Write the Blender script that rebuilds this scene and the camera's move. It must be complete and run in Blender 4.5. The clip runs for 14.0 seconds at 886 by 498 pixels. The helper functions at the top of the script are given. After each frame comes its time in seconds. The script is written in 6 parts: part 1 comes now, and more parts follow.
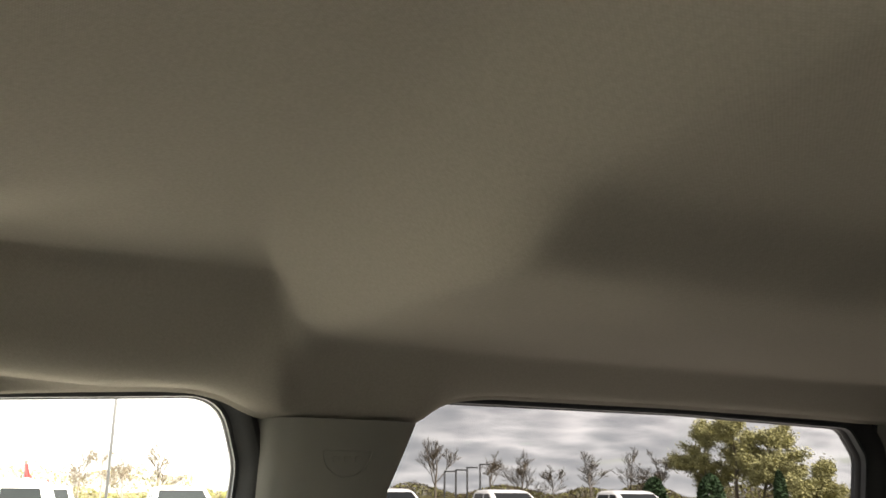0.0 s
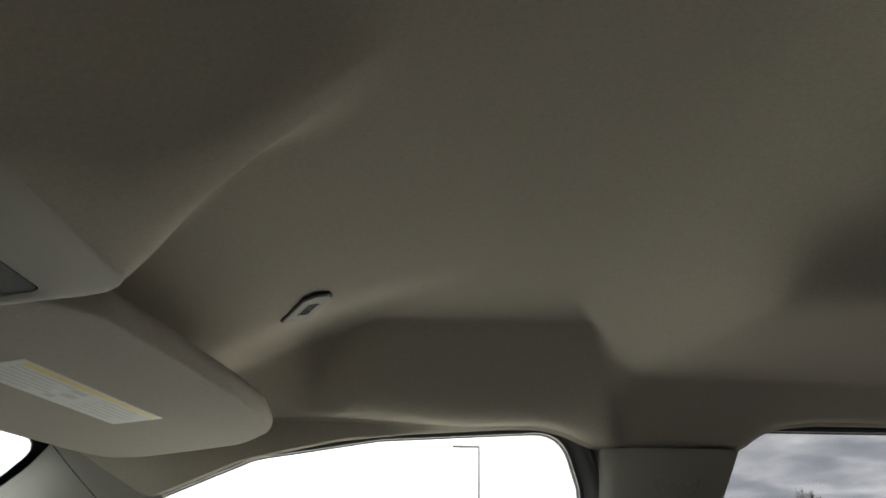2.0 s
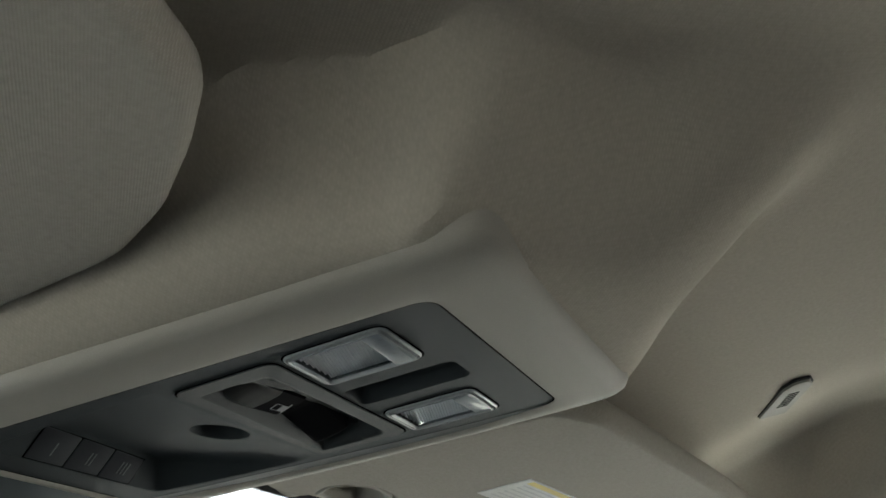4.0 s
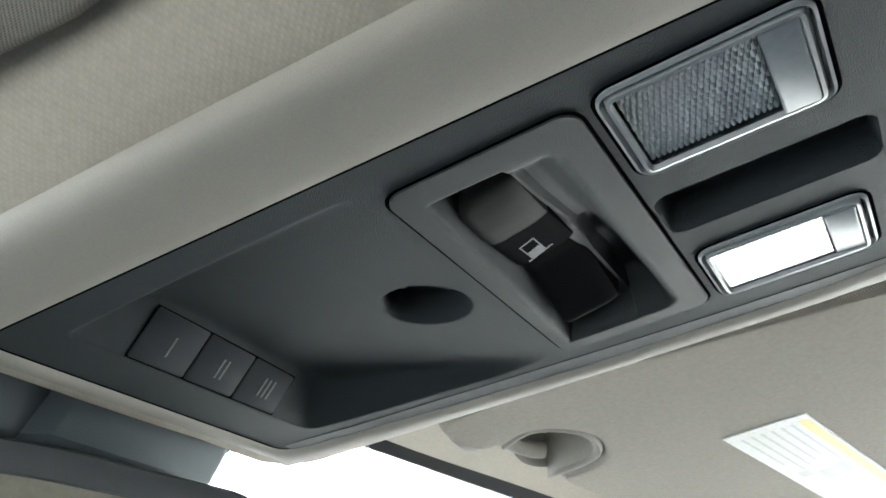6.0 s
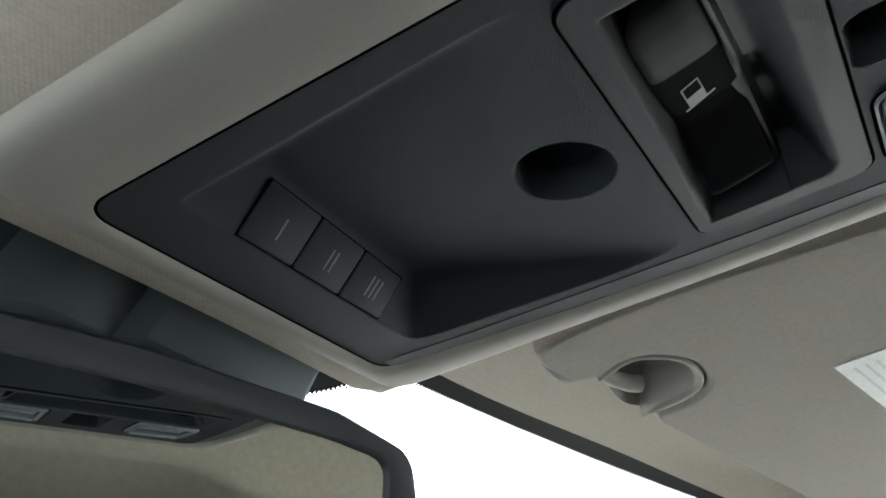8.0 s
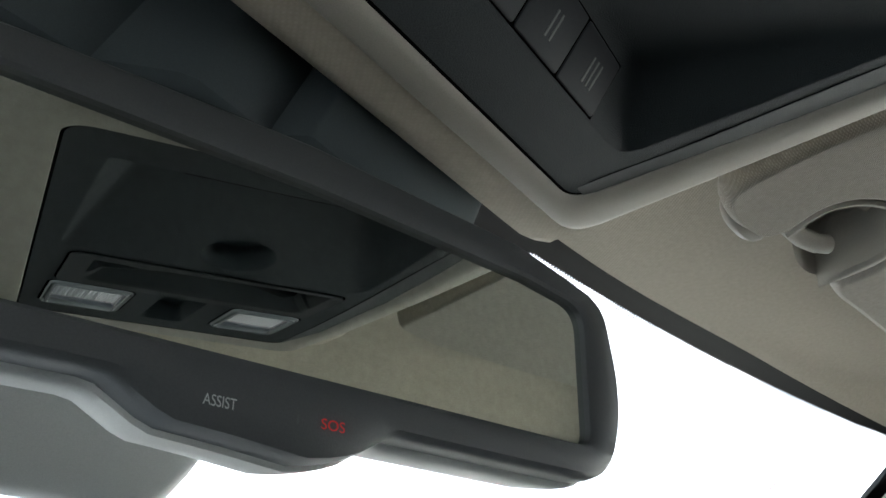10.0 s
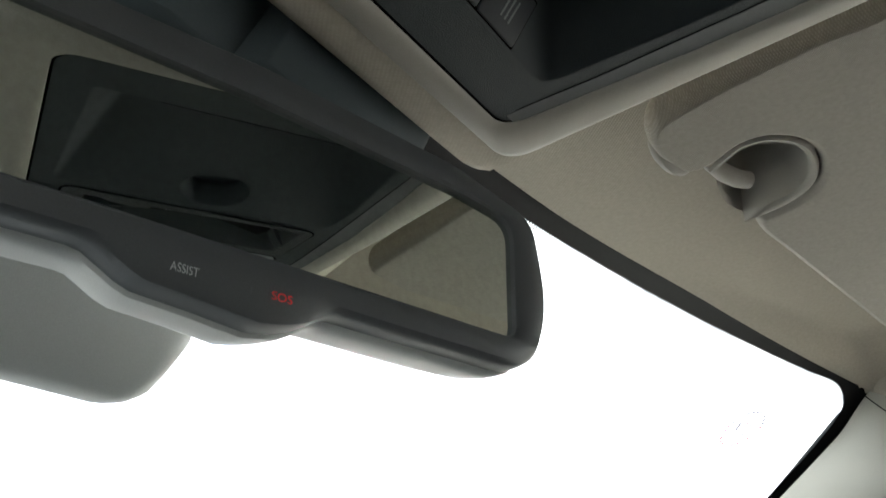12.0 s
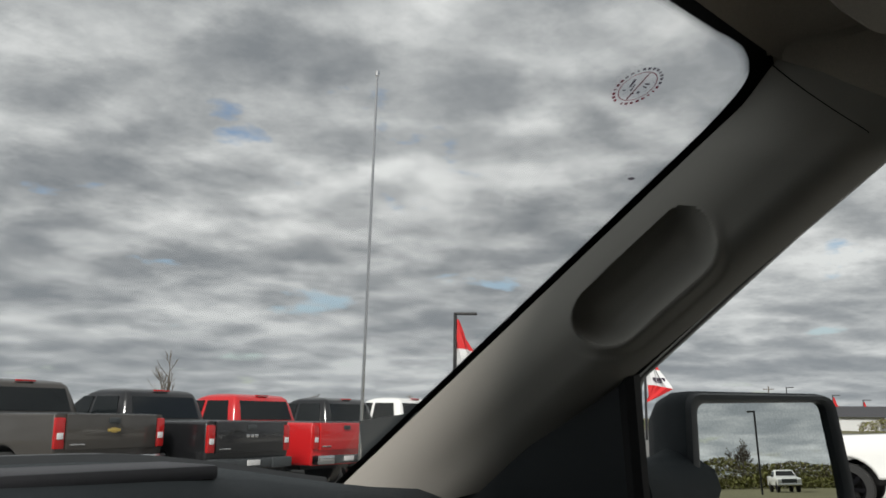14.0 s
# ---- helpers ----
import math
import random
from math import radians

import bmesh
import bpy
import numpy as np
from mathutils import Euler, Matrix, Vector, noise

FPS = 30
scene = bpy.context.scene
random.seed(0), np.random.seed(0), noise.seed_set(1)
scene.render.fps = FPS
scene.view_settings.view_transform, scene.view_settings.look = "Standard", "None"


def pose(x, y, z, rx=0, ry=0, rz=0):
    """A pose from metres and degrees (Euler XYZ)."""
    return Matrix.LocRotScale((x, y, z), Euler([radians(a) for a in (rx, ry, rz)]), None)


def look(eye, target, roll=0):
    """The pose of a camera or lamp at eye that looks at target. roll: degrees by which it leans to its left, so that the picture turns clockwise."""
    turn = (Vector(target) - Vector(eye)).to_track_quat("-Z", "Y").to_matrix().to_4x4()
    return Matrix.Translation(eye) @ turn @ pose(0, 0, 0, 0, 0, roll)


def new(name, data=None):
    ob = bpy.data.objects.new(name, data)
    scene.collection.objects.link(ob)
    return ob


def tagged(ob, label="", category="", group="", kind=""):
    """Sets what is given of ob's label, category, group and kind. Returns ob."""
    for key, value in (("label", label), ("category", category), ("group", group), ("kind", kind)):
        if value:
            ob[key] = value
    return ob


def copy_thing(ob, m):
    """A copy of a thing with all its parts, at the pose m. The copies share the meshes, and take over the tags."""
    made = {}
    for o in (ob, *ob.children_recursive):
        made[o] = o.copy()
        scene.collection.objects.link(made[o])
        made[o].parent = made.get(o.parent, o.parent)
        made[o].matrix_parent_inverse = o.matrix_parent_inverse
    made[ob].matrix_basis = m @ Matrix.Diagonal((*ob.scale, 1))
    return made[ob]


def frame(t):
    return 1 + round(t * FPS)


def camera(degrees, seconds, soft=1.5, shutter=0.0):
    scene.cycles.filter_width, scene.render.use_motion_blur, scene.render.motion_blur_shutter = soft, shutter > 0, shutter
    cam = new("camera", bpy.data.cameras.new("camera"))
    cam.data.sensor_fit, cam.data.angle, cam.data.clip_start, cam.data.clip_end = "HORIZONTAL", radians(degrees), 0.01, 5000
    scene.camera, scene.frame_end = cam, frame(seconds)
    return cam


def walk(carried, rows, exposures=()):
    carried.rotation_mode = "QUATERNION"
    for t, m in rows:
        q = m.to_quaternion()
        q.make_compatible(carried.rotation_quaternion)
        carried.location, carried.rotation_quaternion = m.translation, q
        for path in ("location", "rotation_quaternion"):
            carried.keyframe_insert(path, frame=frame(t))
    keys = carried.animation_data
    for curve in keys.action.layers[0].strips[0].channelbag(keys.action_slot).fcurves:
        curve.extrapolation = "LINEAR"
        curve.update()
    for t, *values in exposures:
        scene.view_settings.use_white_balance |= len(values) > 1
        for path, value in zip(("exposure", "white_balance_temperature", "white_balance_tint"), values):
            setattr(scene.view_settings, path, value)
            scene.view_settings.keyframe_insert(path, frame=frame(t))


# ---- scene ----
cam = camera(53.0, 14.0, soft=1.6, shutter=0.12)
PATH = [
    (0, (-0.1997, 0.1046, 1.7225), (1.5546, -0.6942, 2.2557), 0.48),
    (0.5, (-0.2265, 0.0796, 1.7186), (1.5796, -0.5637, 2.2879), 0.77),
    (1, (-0.2819, 0.0897, 1.7131), (1.5463, -0.4207, 2.3436), 0.41),
    (1.5, (-0.3164, 0.1048, 1.6985), (1.5525, -0.1932, 2.3452), 0.94),
    (2, (-0.3569, 0.1169, 1.6837), (1.5378, 0.0479, 2.3203), 0.82),
    (2.5, (-0.3773, 0.1320, 1.6784), (1.4917, 0.4329, 2.3235), 0.82),
    (3, (-0.3966, 0.1302, 1.6750), (1.3744, 0.6885, 2.4179), 0.99),
    (3.2, (-0.3968, 0.1270, 1.6722), (1.3195, 0.7635, 2.4780), 1.19),
    (5.3, (-0.2572, 0.2730, 1.6665), (1.3092, 1.1252, 2.5721), 0.16),
    (5.5, (-0.2474, 0.2882, 1.6699), (1.3059, 1.1701, 2.5697), 0.73),
    (6, (-0.2294, 0.3261, 1.6641), (1.3184, 1.1824, 2.5973), -0.77),
    (6.5, (-0.2183, 0.3356, 1.6611), (1.3292, 1.1723, 2.6125), -1.42),
    (7, (-0.2116, 0.3549, 1.6585), (1.3048, 1.2232, 2.6315), -1.10),
    (7.5, (-0.2128, 0.3562, 1.6514), (1.3081, 1.2351, 2.6077), -1.00),
    (8, (-0.2100, 0.3811, 1.6378), (1.3123, 1.2647, 2.5874), -1.20),
    (8.5, (-0.1958, 0.4354, 1.6291), (1.3385, 1.3268, 2.5517), -1.53),
    (9, (-0.1718, 0.4813, 1.6225), (1.3767, 1.3814, 2.5123), -2.03),
    (11.5, (-0.1831, 0.4705, 1.6277), (1.3640, 1.4053, 2.4835), -1.44),
    (12, (-0.1870, 0.4516, 1.5833), (1.3788, 1.3733, 2.4192), -1.98),
    (12.3, (-0.1649, 0.4608, 1.5582), (1.4055, 1.4112, 2.3523), -1.25),
    (12.5, (-0.1457, 0.4759, 1.5436), (1.4580, 1.4521, 2.2327), -0.53),
    (12.8, (-0.1667, 0.4735, 1.5196), (1.4739, 1.4776, 2.0675), -0.36),
    (13, (-0.1679, 0.4679, 1.5045), (1.4823, 1.4781, 2.0108), -0.48),
    (13.5, (-0.1281, 0.4534, 1.4985), (1.5368, 1.4613, 1.9592), -0.16),
    (14, (-0.0888, 0.3961, 1.4779), (1.5994, 1.4033, 1.8456), 0.76),
]
walk(cam, [(t, look(eye, target, roll)) for t, eye, target, roll in PATH],
     exposures=[(0.0, 3.13, 7300, 11), (0.5, 2.92, 7050, 10), (1.0, 2.78, 6850, 10), (2.0, 2.63, 6600, 8), (3.2, 2.66, 6500, 6), (5.3, 5.0, 5950, 10), (6.5, 4.34, 5930, 9),
                (8.0, 3.85, 5970, 9), (8.5, 3.85, 6000, 9), (9.0, 3.48, 6050, 9), (11.5, 3.58, 6150, 9), (12.0, 3.5, 6400, 9), (12.3, 2.0, 6500, 12),
                (12.5, 1.05, 6500, 13), (13.0, 0.6, 6500, 13), (14.0, 0.25, 6500, 13)])

# ---- daylight: broken overcast, soft sun ----
world = bpy.data.worlds.new("sky")
scene.world = world
world.use_nodes = True
wn, wl = world.node_tree.nodes, world.node_tree.links
wn.clear()


def wnode(kind, **values):
    n = wn.new(kind)
    for key, value in values.items():
        n.inputs[key].default_value = value
    return n


w_out = wn.new("ShaderNodeOutputWorld")
w_bg = wnode("ShaderNodeBackground", Strength=1.0)
w_sky = wn.new("ShaderNodeTexSky")
w_sky.sky_type, w_sky.sun_disc = "NISHITA", False
w_sky.sun_elevation, w_sky.sun_rotation = radians(38), radians(248)
w_coord = wn.new("ShaderNodeTexCoord")
w_sep = wn.new("ShaderNodeSeparateXYZ")
wl.new(w_coord.outputs["Generated"], w_sep.inputs[0])


def wmath(op, a, b=None):
    n = wn.new("ShaderNodeMath")
    n.operation = op
    for k, v in enumerate((a, b)):
        if v is None:
            continue
        if isinstance(v, (int, float)):
            n.inputs[k].default_value = v
        else:
            wl.new(v, n.inputs[k])
    return n.outputs[0]


# clouds lie in a layer overhead, so they crowd together towards the horizon
w_h = wmath("ADD", wmath("MAXIMUM", w_sep.outputs[2], 0.0), 0.17)
w_vec = wn.new("ShaderNodeCombineXYZ")
wl.new(wmath("DIVIDE", w_sep.outputs[0], w_h), w_vec.inputs[0])
wl.new(wmath("DIVIDE", w_sep.outputs[1], w_h), w_vec.inputs[1])


def wnoise(scale, detail, rough, offset, warp=0.0):
    m = wn.new("ShaderNodeMapping")
    m.inputs["Location"].default_value = offset
    wl.new(w_vec.outputs[0], m.inputs["Vector"])
    n = wnode("ShaderNodeTexNoise", Scale=scale, Detail=detail, Roughness=rough, Distortion=warp)
    wl.new(m.outputs[0], n.inputs["Vector"])
    return n.outputs["Fac"]


def wramp(fac, stops):
    r = wn.new("ShaderNodeValToRGB")
    r.color_ramp.interpolation = "LINEAR"
    while len(r.color_ramp.elements) < len(stops):
        r.color_ramp.elements.new(0.5)
    for e, (p, c) in zip(r.color_ramp.elements, stops):
        e.position, e.color = p, (*c, 1)
    wl.new(fac, r.inputs[0])
    return r.outputs[0]


def wmix(fac, a, b):
    n = wn.new("ShaderNodeMix")
    n.data_type = "RGBA"
    for k, v in ((0, fac), (6, a), (7, b)):
        if isinstance(v, (int, float)):
            n.inputs[k].default_value = v
        elif isinstance(v, tuple):
            n.inputs[k].default_value = (*v, 1)
        else:
            wl.new(v, n.inputs[k])
    return n.outputs[2]


# heaps of cloud: thickness greys them, and the side turned to the sun is bright
SUNWARD = (-0.10, -0.04)


w_warp = wnode("ShaderNodeTexNoise", Scale=2.4, Detail=9.0, Roughness=0.62)
wl.new(w_vec.outputs[0], w_warp.inputs["Vector"])
w_bent = wn.new("ShaderNodeVectorMath")
w_bent.operation = "MULTIPLY_ADD"
w_bent.inputs[1].default_value = (0.50, 0.50, 0.0)
wl.new(w_warp.outputs["Color"], w_bent.inputs[0])
wl.new(w_vec.outputs[0], w_bent.inputs[2])


def heap(dx, dy):
    """Thickness of the cloud: rounded cells with ragged rims, in drifts of different weight."""
    m = wn.new("ShaderNodeMapping")
    m.inputs["Location"].default_value = (dx + 0.4, dy + 2.3, 0.0)
    wl.new(w_bent.outputs[0], m.inputs["Vector"])
    parts = []
    for scale, soft_rim in ((1.15, 0.6), (3.3, 0.35)):
        cell = wnode("ShaderNodeTexVoronoi", Scale=scale, Randomness=1.0)
        cell.feature, cell.voronoi_dimensions = "SMOOTH_F1", "2D"
        cell.inputs["Smoothness"].default_value = soft_rim
        wl.new(m.outputs[0], cell.inputs["Vector"])
        parts.append(wmath("SUBTRACT", 0.74, wmath("MULTIPLY", cell.outputs["Distance"], 0.62)))
    big = wnoise(0.75, 2.0, 0.50, (3.1 + dx * 0.75, 1.7 + dy * 0.75, 0.0))
    mid = wnoise(4.2, 9.0, 0.60, (8.3 + dx * 4.2, 2.2 + dy * 4.2, 0.0))
    heaps = wmath("ADD", wmath("MULTIPLY", parts[0], 0.34), wmath("MULTIPLY", parts[1], 0.22))
    return wmath("ADD", wmath("ADD", heaps, wmath("MULTIPLY", big, 0.24)), wmath("MULTIPLY", mid, 0.20))


w_sum = heap(0.0, 0.0)
w_rim = wmath("MULTIPLY", wmath("SUBTRACT", w_sum, heap(*SUNWARD)), 1.25)
w_cloud = wramp(wmath("ADD", w_sum, w_rim), [(0.31, (0.72, 0.72, 0.71)), (0.375, (0.60, 0.60, 0.598)), (0.44, (0.478, 0.483, 0.486)), (0.49, (0.405, 0.411, 0.416)), (0.535, (0.345, 0.354, 0.362)), (0.58, (0.292, 0.302, 0.313)), (0.68, (0.215, 0.228, 0.243))])
w_gap = wramp(wnoise(2.6, 6.0, 0.55, (5.2, 3.4, 0.0)), [(0.615, (0, 0, 0)), (0.68, (1, 1, 1))])
w_skyc = wn.new("ShaderNodeVectorMath")
w_skyc.operation = "SCALE"
w_skyc.inputs["Scale"].default_value = 0.09
wl.new(w_sky.outputs[0], w_skyc.inputs[0])
w_all = wmix(wmath("MULTIPLY", w_gap, 0.8), w_cloud, w_skyc.outputs[0])
w_haze = wramp(w_sep.outputs[2], [(0.0, (1, 1, 1)), (0.20, (0, 0, 0))])
w_all = wmix(wmath("MULTIPLY", w_haze, 0.45), w_all, (0.32, 0.345, 0.37))
wl.new(w_all, w_bg.inputs["Color"])
wl.new(w_bg.outputs[0], w_out.inputs[0])

sun = new("sun", bpy.data.lights.new("sun", "SUN"))
sun.data.energy, sun.data.angle, sun.data.color = 4.2, radians(14), (1.0, 0.96, 0.9)
sun.matrix_basis = look((-10, -4, 8.5), (0, 0, 0))

# ---- materials ----
def material(name, color, rough=0.6, metal=0.0, coat=0.0, vary=0.12, scale=8.0, bump=0.0, bump_scale=400.0, spec=0.5,
             weave=0.0, weave_scale=700.0, transmission=0.0, ior=1.45, random_tint=0.0, stain=None):
    """A surface with two scales of variation: broad stains and fine grain."""
    m = bpy.data.materials.new(name)
    m.use_nodes = True
    n, l = m.node_tree.nodes, m.node_tree.links
    b = n["Principled BSDF"]
    b.inputs["Metallic"].default_value = metal
    b.inputs["Coat Weight"].default_value = coat
    b.inputs["Coat Roughness"].default_value = 0.06
    b.inputs["Specular IOR Level"].default_value = spec
    b.inputs["Transmission Weight"].default_value = transmission
    b.inputs["IOR"].default_value = ior
    coord = n.new("ShaderNodeTexCoord")
    broad = n.new("ShaderNodeTexNoise")
    broad.inputs["Scale"].default_value, broad.inputs["Detail"].default_value = scale, 5.0
    l.new(coord.outputs["Object"], broad.inputs["Vector"])
    fine = n.new("ShaderNodeTexNoise")
    fine.inputs["Scale"].default_value, fine.inputs["Detail"].default_value = bump_scale, 3.0
    l.new(coord.outputs["Object"], fine.inputs["Vector"])
    mix = n.new("ShaderNodeMix")
    mix.data_type = "RGBA"
    mix.inputs[6].default_value = (*[c * (1 - vary) for c in color], 1)
    mix.inputs[7].default_value = (*[min(1.0, c * (1 + vary)) for c in (stain or color)], 1)
    l.new(broad.outputs["Fac"], mix.inputs[0])
    tint = mix.outputs[2]
    if random_tint:
        info = n.new("ShaderNodeObjectInfo")
        hsv = n.new("ShaderNodeHueSaturation")
        mr = n.new("ShaderNodeMapRange")
        mr.inputs[3].default_value, mr.inputs[4].default_value = 1 - random_tint, 1 + random_tint
        l.new(info.outputs["Random"], mr.inputs[0])
        l.new(mr.outputs[0], hsv.inputs["Value"])
        l.new(tint, hsv.inputs["Color"])
        tint = hsv.outputs[0]
    grain = n.new("ShaderNodeMix")
    grain.data_type, grain.blend_type = "RGBA", "MULTIPLY"
    grain.inputs[0].default_value = 0.25
    l.new(tint, grain.inputs[6])
    l.new(fine.outputs["Fac"], grain.inputs[7])
    gain = n.new("ShaderNodeVectorMath")
    gain.operation = "SCALE"
    gain.inputs["Scale"].default_value = 1.14
    l.new(grain.outputs[2], gain.inputs[0])
    l.new(gain.outputs[0], b.inputs["Base Color"])
    rr = n.new("ShaderNodeMapRange")
    rr.inputs[3].default_value, rr.inputs[4].default_value = max(0.0, rough - min(0.08, rough * 0.3)), min(1.0, rough + min(0.08, rough * 0.3))
    l.new(broad.outputs["Fac"], rr.inputs[0])
    l.new(rr.outputs[0], b.inputs["Roughness"])
    height = fine.outputs["Fac"]
    if weave:
        rows = []
        for turn in (45, -45):
            mp = n.new("ShaderNodeMapping")
            mp.inputs["Rotation"].default_value = (0, 0, radians(turn))
            l.new(coord.outputs["Object"], mp.inputs["Vector"])
            wv = n.new("ShaderNodeTexWave")
            wv.inputs["Scale"].default_value, wv.inputs["Distortion"].default_value = weave_scale / 6.28, 2.2
            wv.inputs["Detail"].default_value, wv.inputs["Detail Scale"].default_value = 1.0, 0.10
            l.new(mp.outputs[0], wv.inputs["Vector"])
            rows.append(wv.outputs["Fac"])
        add = n.new("ShaderNodeMath")
        add.operation = "MULTIPLY"
        l.new(rows[0], add.inputs[0])
        l.new(rows[1], add.inputs[1])
        height = add.outputs[0]
        wmixer = n.new("ShaderNodeMix")
        wmixer.data_type, wmixer.blend_type = "RGBA", "MULTIPLY"
        wmixer.inputs[0].default_value = weave
        mr2 = n.new("ShaderNodeMapRange")
        mr2.inputs[3].default_value, mr2.inputs[4].default_value = 0.55, 1.15
        l.new(height, mr2.inputs[0])
        l.new(gain.outputs[0], wmixer.inputs[6])
        l.new(mr2.outputs[0], wmixer.inputs[7])
        l.new(wmixer.outputs[2], b.inputs["Base Color"])
    if bump:
        bp = n.new("ShaderNodeBump")
        bp.inputs["Strength"].default_value, bp.inputs["Distance"].default_value = bump, 0.0006
        l.new(height, bp.inputs["Height"])
        l.new(bp.outputs[0], b.inputs["Normal"])
    return m


def pane_material(name, tint, gloss=0.06, film=0.0):
    """A thin pane: daylight passes straight through, with a faint reflection and a film of dust."""
    m = bpy.data.materials.new(name)
    m.use_nodes = True
    n, l = m.node_tree.nodes, m.node_tree.links
    n.clear()
    out, tr, gl, mix = (n.new("ShaderNode" + k) for k in ("OutputMaterial", "BsdfTransparent", "BsdfGlossy", "MixShader"))
    tr.inputs["Color"].default_value = (*tint, 1)
    gl.inputs["Roughness"].default_value = 0.02
    fr = n.new("ShaderNodeFresnel")
    fr.inputs["IOR"].default_value = 1.35
    mul = n.new("ShaderNodeMath")
    mul.operation = "MULTIPLY"
    mul.inputs[1].default_value = gloss * 10
    l.new(fr.outputs[0], mul.inputs[0])
    l.new(mul.outputs[0], mix.inputs[0])
    l.new(tr.outputs[0], mix.inputs[1])
    l.new(gl.outputs[0], mix.inputs[2])
    l.new(mix.outputs[0], out.inputs[0])
    return m


def emitter(name, color, strength):
    m = bpy.data.materials.new(name)
    m.use_nodes = True
    b = m.node_tree.nodes["Principled BSDF"]
    b.inputs["Base Color"].default_value = (*color, 1)
    b.inputs["Emission Color"].default_value = (*color, 1)
    b.inputs["Emission Strength"].default_value = strength
    return m


FABRIC = material("headliner_fabric", (0.45, 0.41, 0.345), 0.95, vary=0.05, scale=5, bump=0.18, weave=0.10, weave_scale=1250, spec=0.1)
VISOR = material("visor_cloth", (0.44, 0.41, 0.36), 0.95, vary=0.05, scale=6, bump=0.4, weave=0.2, weave_scale=2200, spec=0.1)
BEIGE = material("beige_plastic", (0.355, 0.334, 0.296), 0.65, vary=0.04, scale=10, bump=0.12, bump_scale=2200, spec=0.2)
PILLAR = material("grey_beige_plastic", (0.31, 0.30, 0.27), 0.65, vary=0.05, scale=9, bump=0.15, bump_scale=1800, spec=0.2)
DARK = material("charcoal_grained_plastic", (0.032, 0.039, 0.043), 0.62, vary=0.14, scale=14, bump=1.0, bump_scale=2700, spec=0.20)
DARKER = material("black_plastic", (0.044, 0.049, 0.052), 0.42, vary=0.1, scale=14, bump=0.2, bump_scale=1500)
BUTTON = material("charcoal_button", (0.028, 0.031, 0.036), 0.6, vary=0.08, bump=0.15, bump_scale=2000, spec=0.15)
GLOSS_BLACK = material("black_switch_plastic", (0.005, 0.005, 0.006), 0.7, vary=0.1, spec=0.02)
MODULE = material("dark_satin_plastic", (0.024, 0.028, 0.030), 0.52, vary=0.1, scale=14, bump=0.5, bump_scale=2700, spec=0.22)
BEVEL_SHADE = material("shaded_bevel_grey", (0.115, 0.120, 0.122), 0.55, vary=0.06, bump=0.3, bump_scale=2600, spec=0.3)
COVER_GREY = material("mid_grey_plastic", (0.50, 0.51, 0.505), 0.45, vary=0.06, bump=0.12, bump_scale=1800)
SLATE = material("dark_slate_plastic", (0.074, 0.090, 0.098), 0.5, vary=0.08, bump=0.1, bump_scale=1800, spec=0.2)
SENSOR_GREY = material("sensor_cover_plastic", (0.42, 0.435, 0.43), 0.45, vary=0.06, bump=0.1, bump_scale=1800)
SATIN = material("satin_grey_plastic", (0.024, 0.024, 0.023), 0.55, vary=0.06, bump=0.1, bump_scale=1800, spec=0.15)
RIBS = material("inner_lens_domes", (0.74, 0.76, 0.78), 0.25, metal=0.25, vary=0.05, spec=0.6)
LAMP_COVER = pane_material("clear_lamp_cover", (0.94, 0.95, 0.96), 0.13)
facing = LAMP_COVER.node_tree.nodes.new("ShaderNodeLayerWeight")
gloss = LAMP_COVER.node_tree.nodes.new("ShaderNodeMapRange")
gloss.inputs[1].default_value, gloss.inputs[2].default_value, gloss.inputs[3].default_value, gloss.inputs[4].default_value = 0.35, 1.0, 0.03, 0.55
LAMP_COVER.node_tree.links.new(facing.outputs["Facing"], gloss.inputs[0])
LAMP_COVER.node_tree.links.new(gloss.outputs[0], LAMP_COVER.node_tree.nodes["Mix Shader"].inputs[0])
FRAME_GREY = material("dark_grey_mirror_frame", (0.080, 0.085, 0.090), 0.5, vary=0.08, bump=0.12, bump_scale=1800)
LAMP_RIM = material("clear_lamp_edge", (0.24, 0.255, 0.27), 0.22, vary=0.05, spec=0.4)
LENS_PLAIN = material("clear_frosted_button", (0.20, 0.22, 0.245), 0.30, vary=0.03, spec=0.22)
WHITE_INK = material("pale_ink", (0.55, 0.56, 0.57), 0.6, vary=0.04)
ICON_INK = material("grey_pictogram_ink", (0.27, 0.275, 0.28), 0.6, vary=0.04)
FAINT_INK = material("faint_grey_ink", (0.095, 0.10, 0.105), 0.6, vary=0.04)
RED_INK = emitter("red_backlit_mark", (0.55, 0.02, 0.02), 0.03)
PAPER = material("white_label_paper", (0.72, 0.72, 0.70), 0.55, vary=0.03, scale=30)
YELLOW = material("yellow_label_strip", (0.74, 0.62, 0.22), 0.55, vary=0.05, scale=30)
GREY_INK = material("grey_print", (0.57, 0.57, 0.57), 0.6, vary=0.05)
RUBBER = material("black_rubber_seal", (0.016, 0.016, 0.017), 0.7, vary=0.15, scale=20)
# shade inside joints and slots, put in as flat black
GAP_SHADE = material("painted_gap_shade", (0.003, 0.003, 0.003), 1.0, vary=0.2, spec=0.0)
GREY_TRIM = material("grey_door_trim", (0.05, 0.05, 0.05), 0.5, vary=0.06)
MIRROR = material("mirror_glass", (0.80, 0.83, 0.80), 0.004, metal=1.0, vary=0.01)
INSIDE_MIRROR = material("dimming_mirror_glass", (0.84, 0.88, 0.83), 0.006, metal=1.0, vary=0.01)
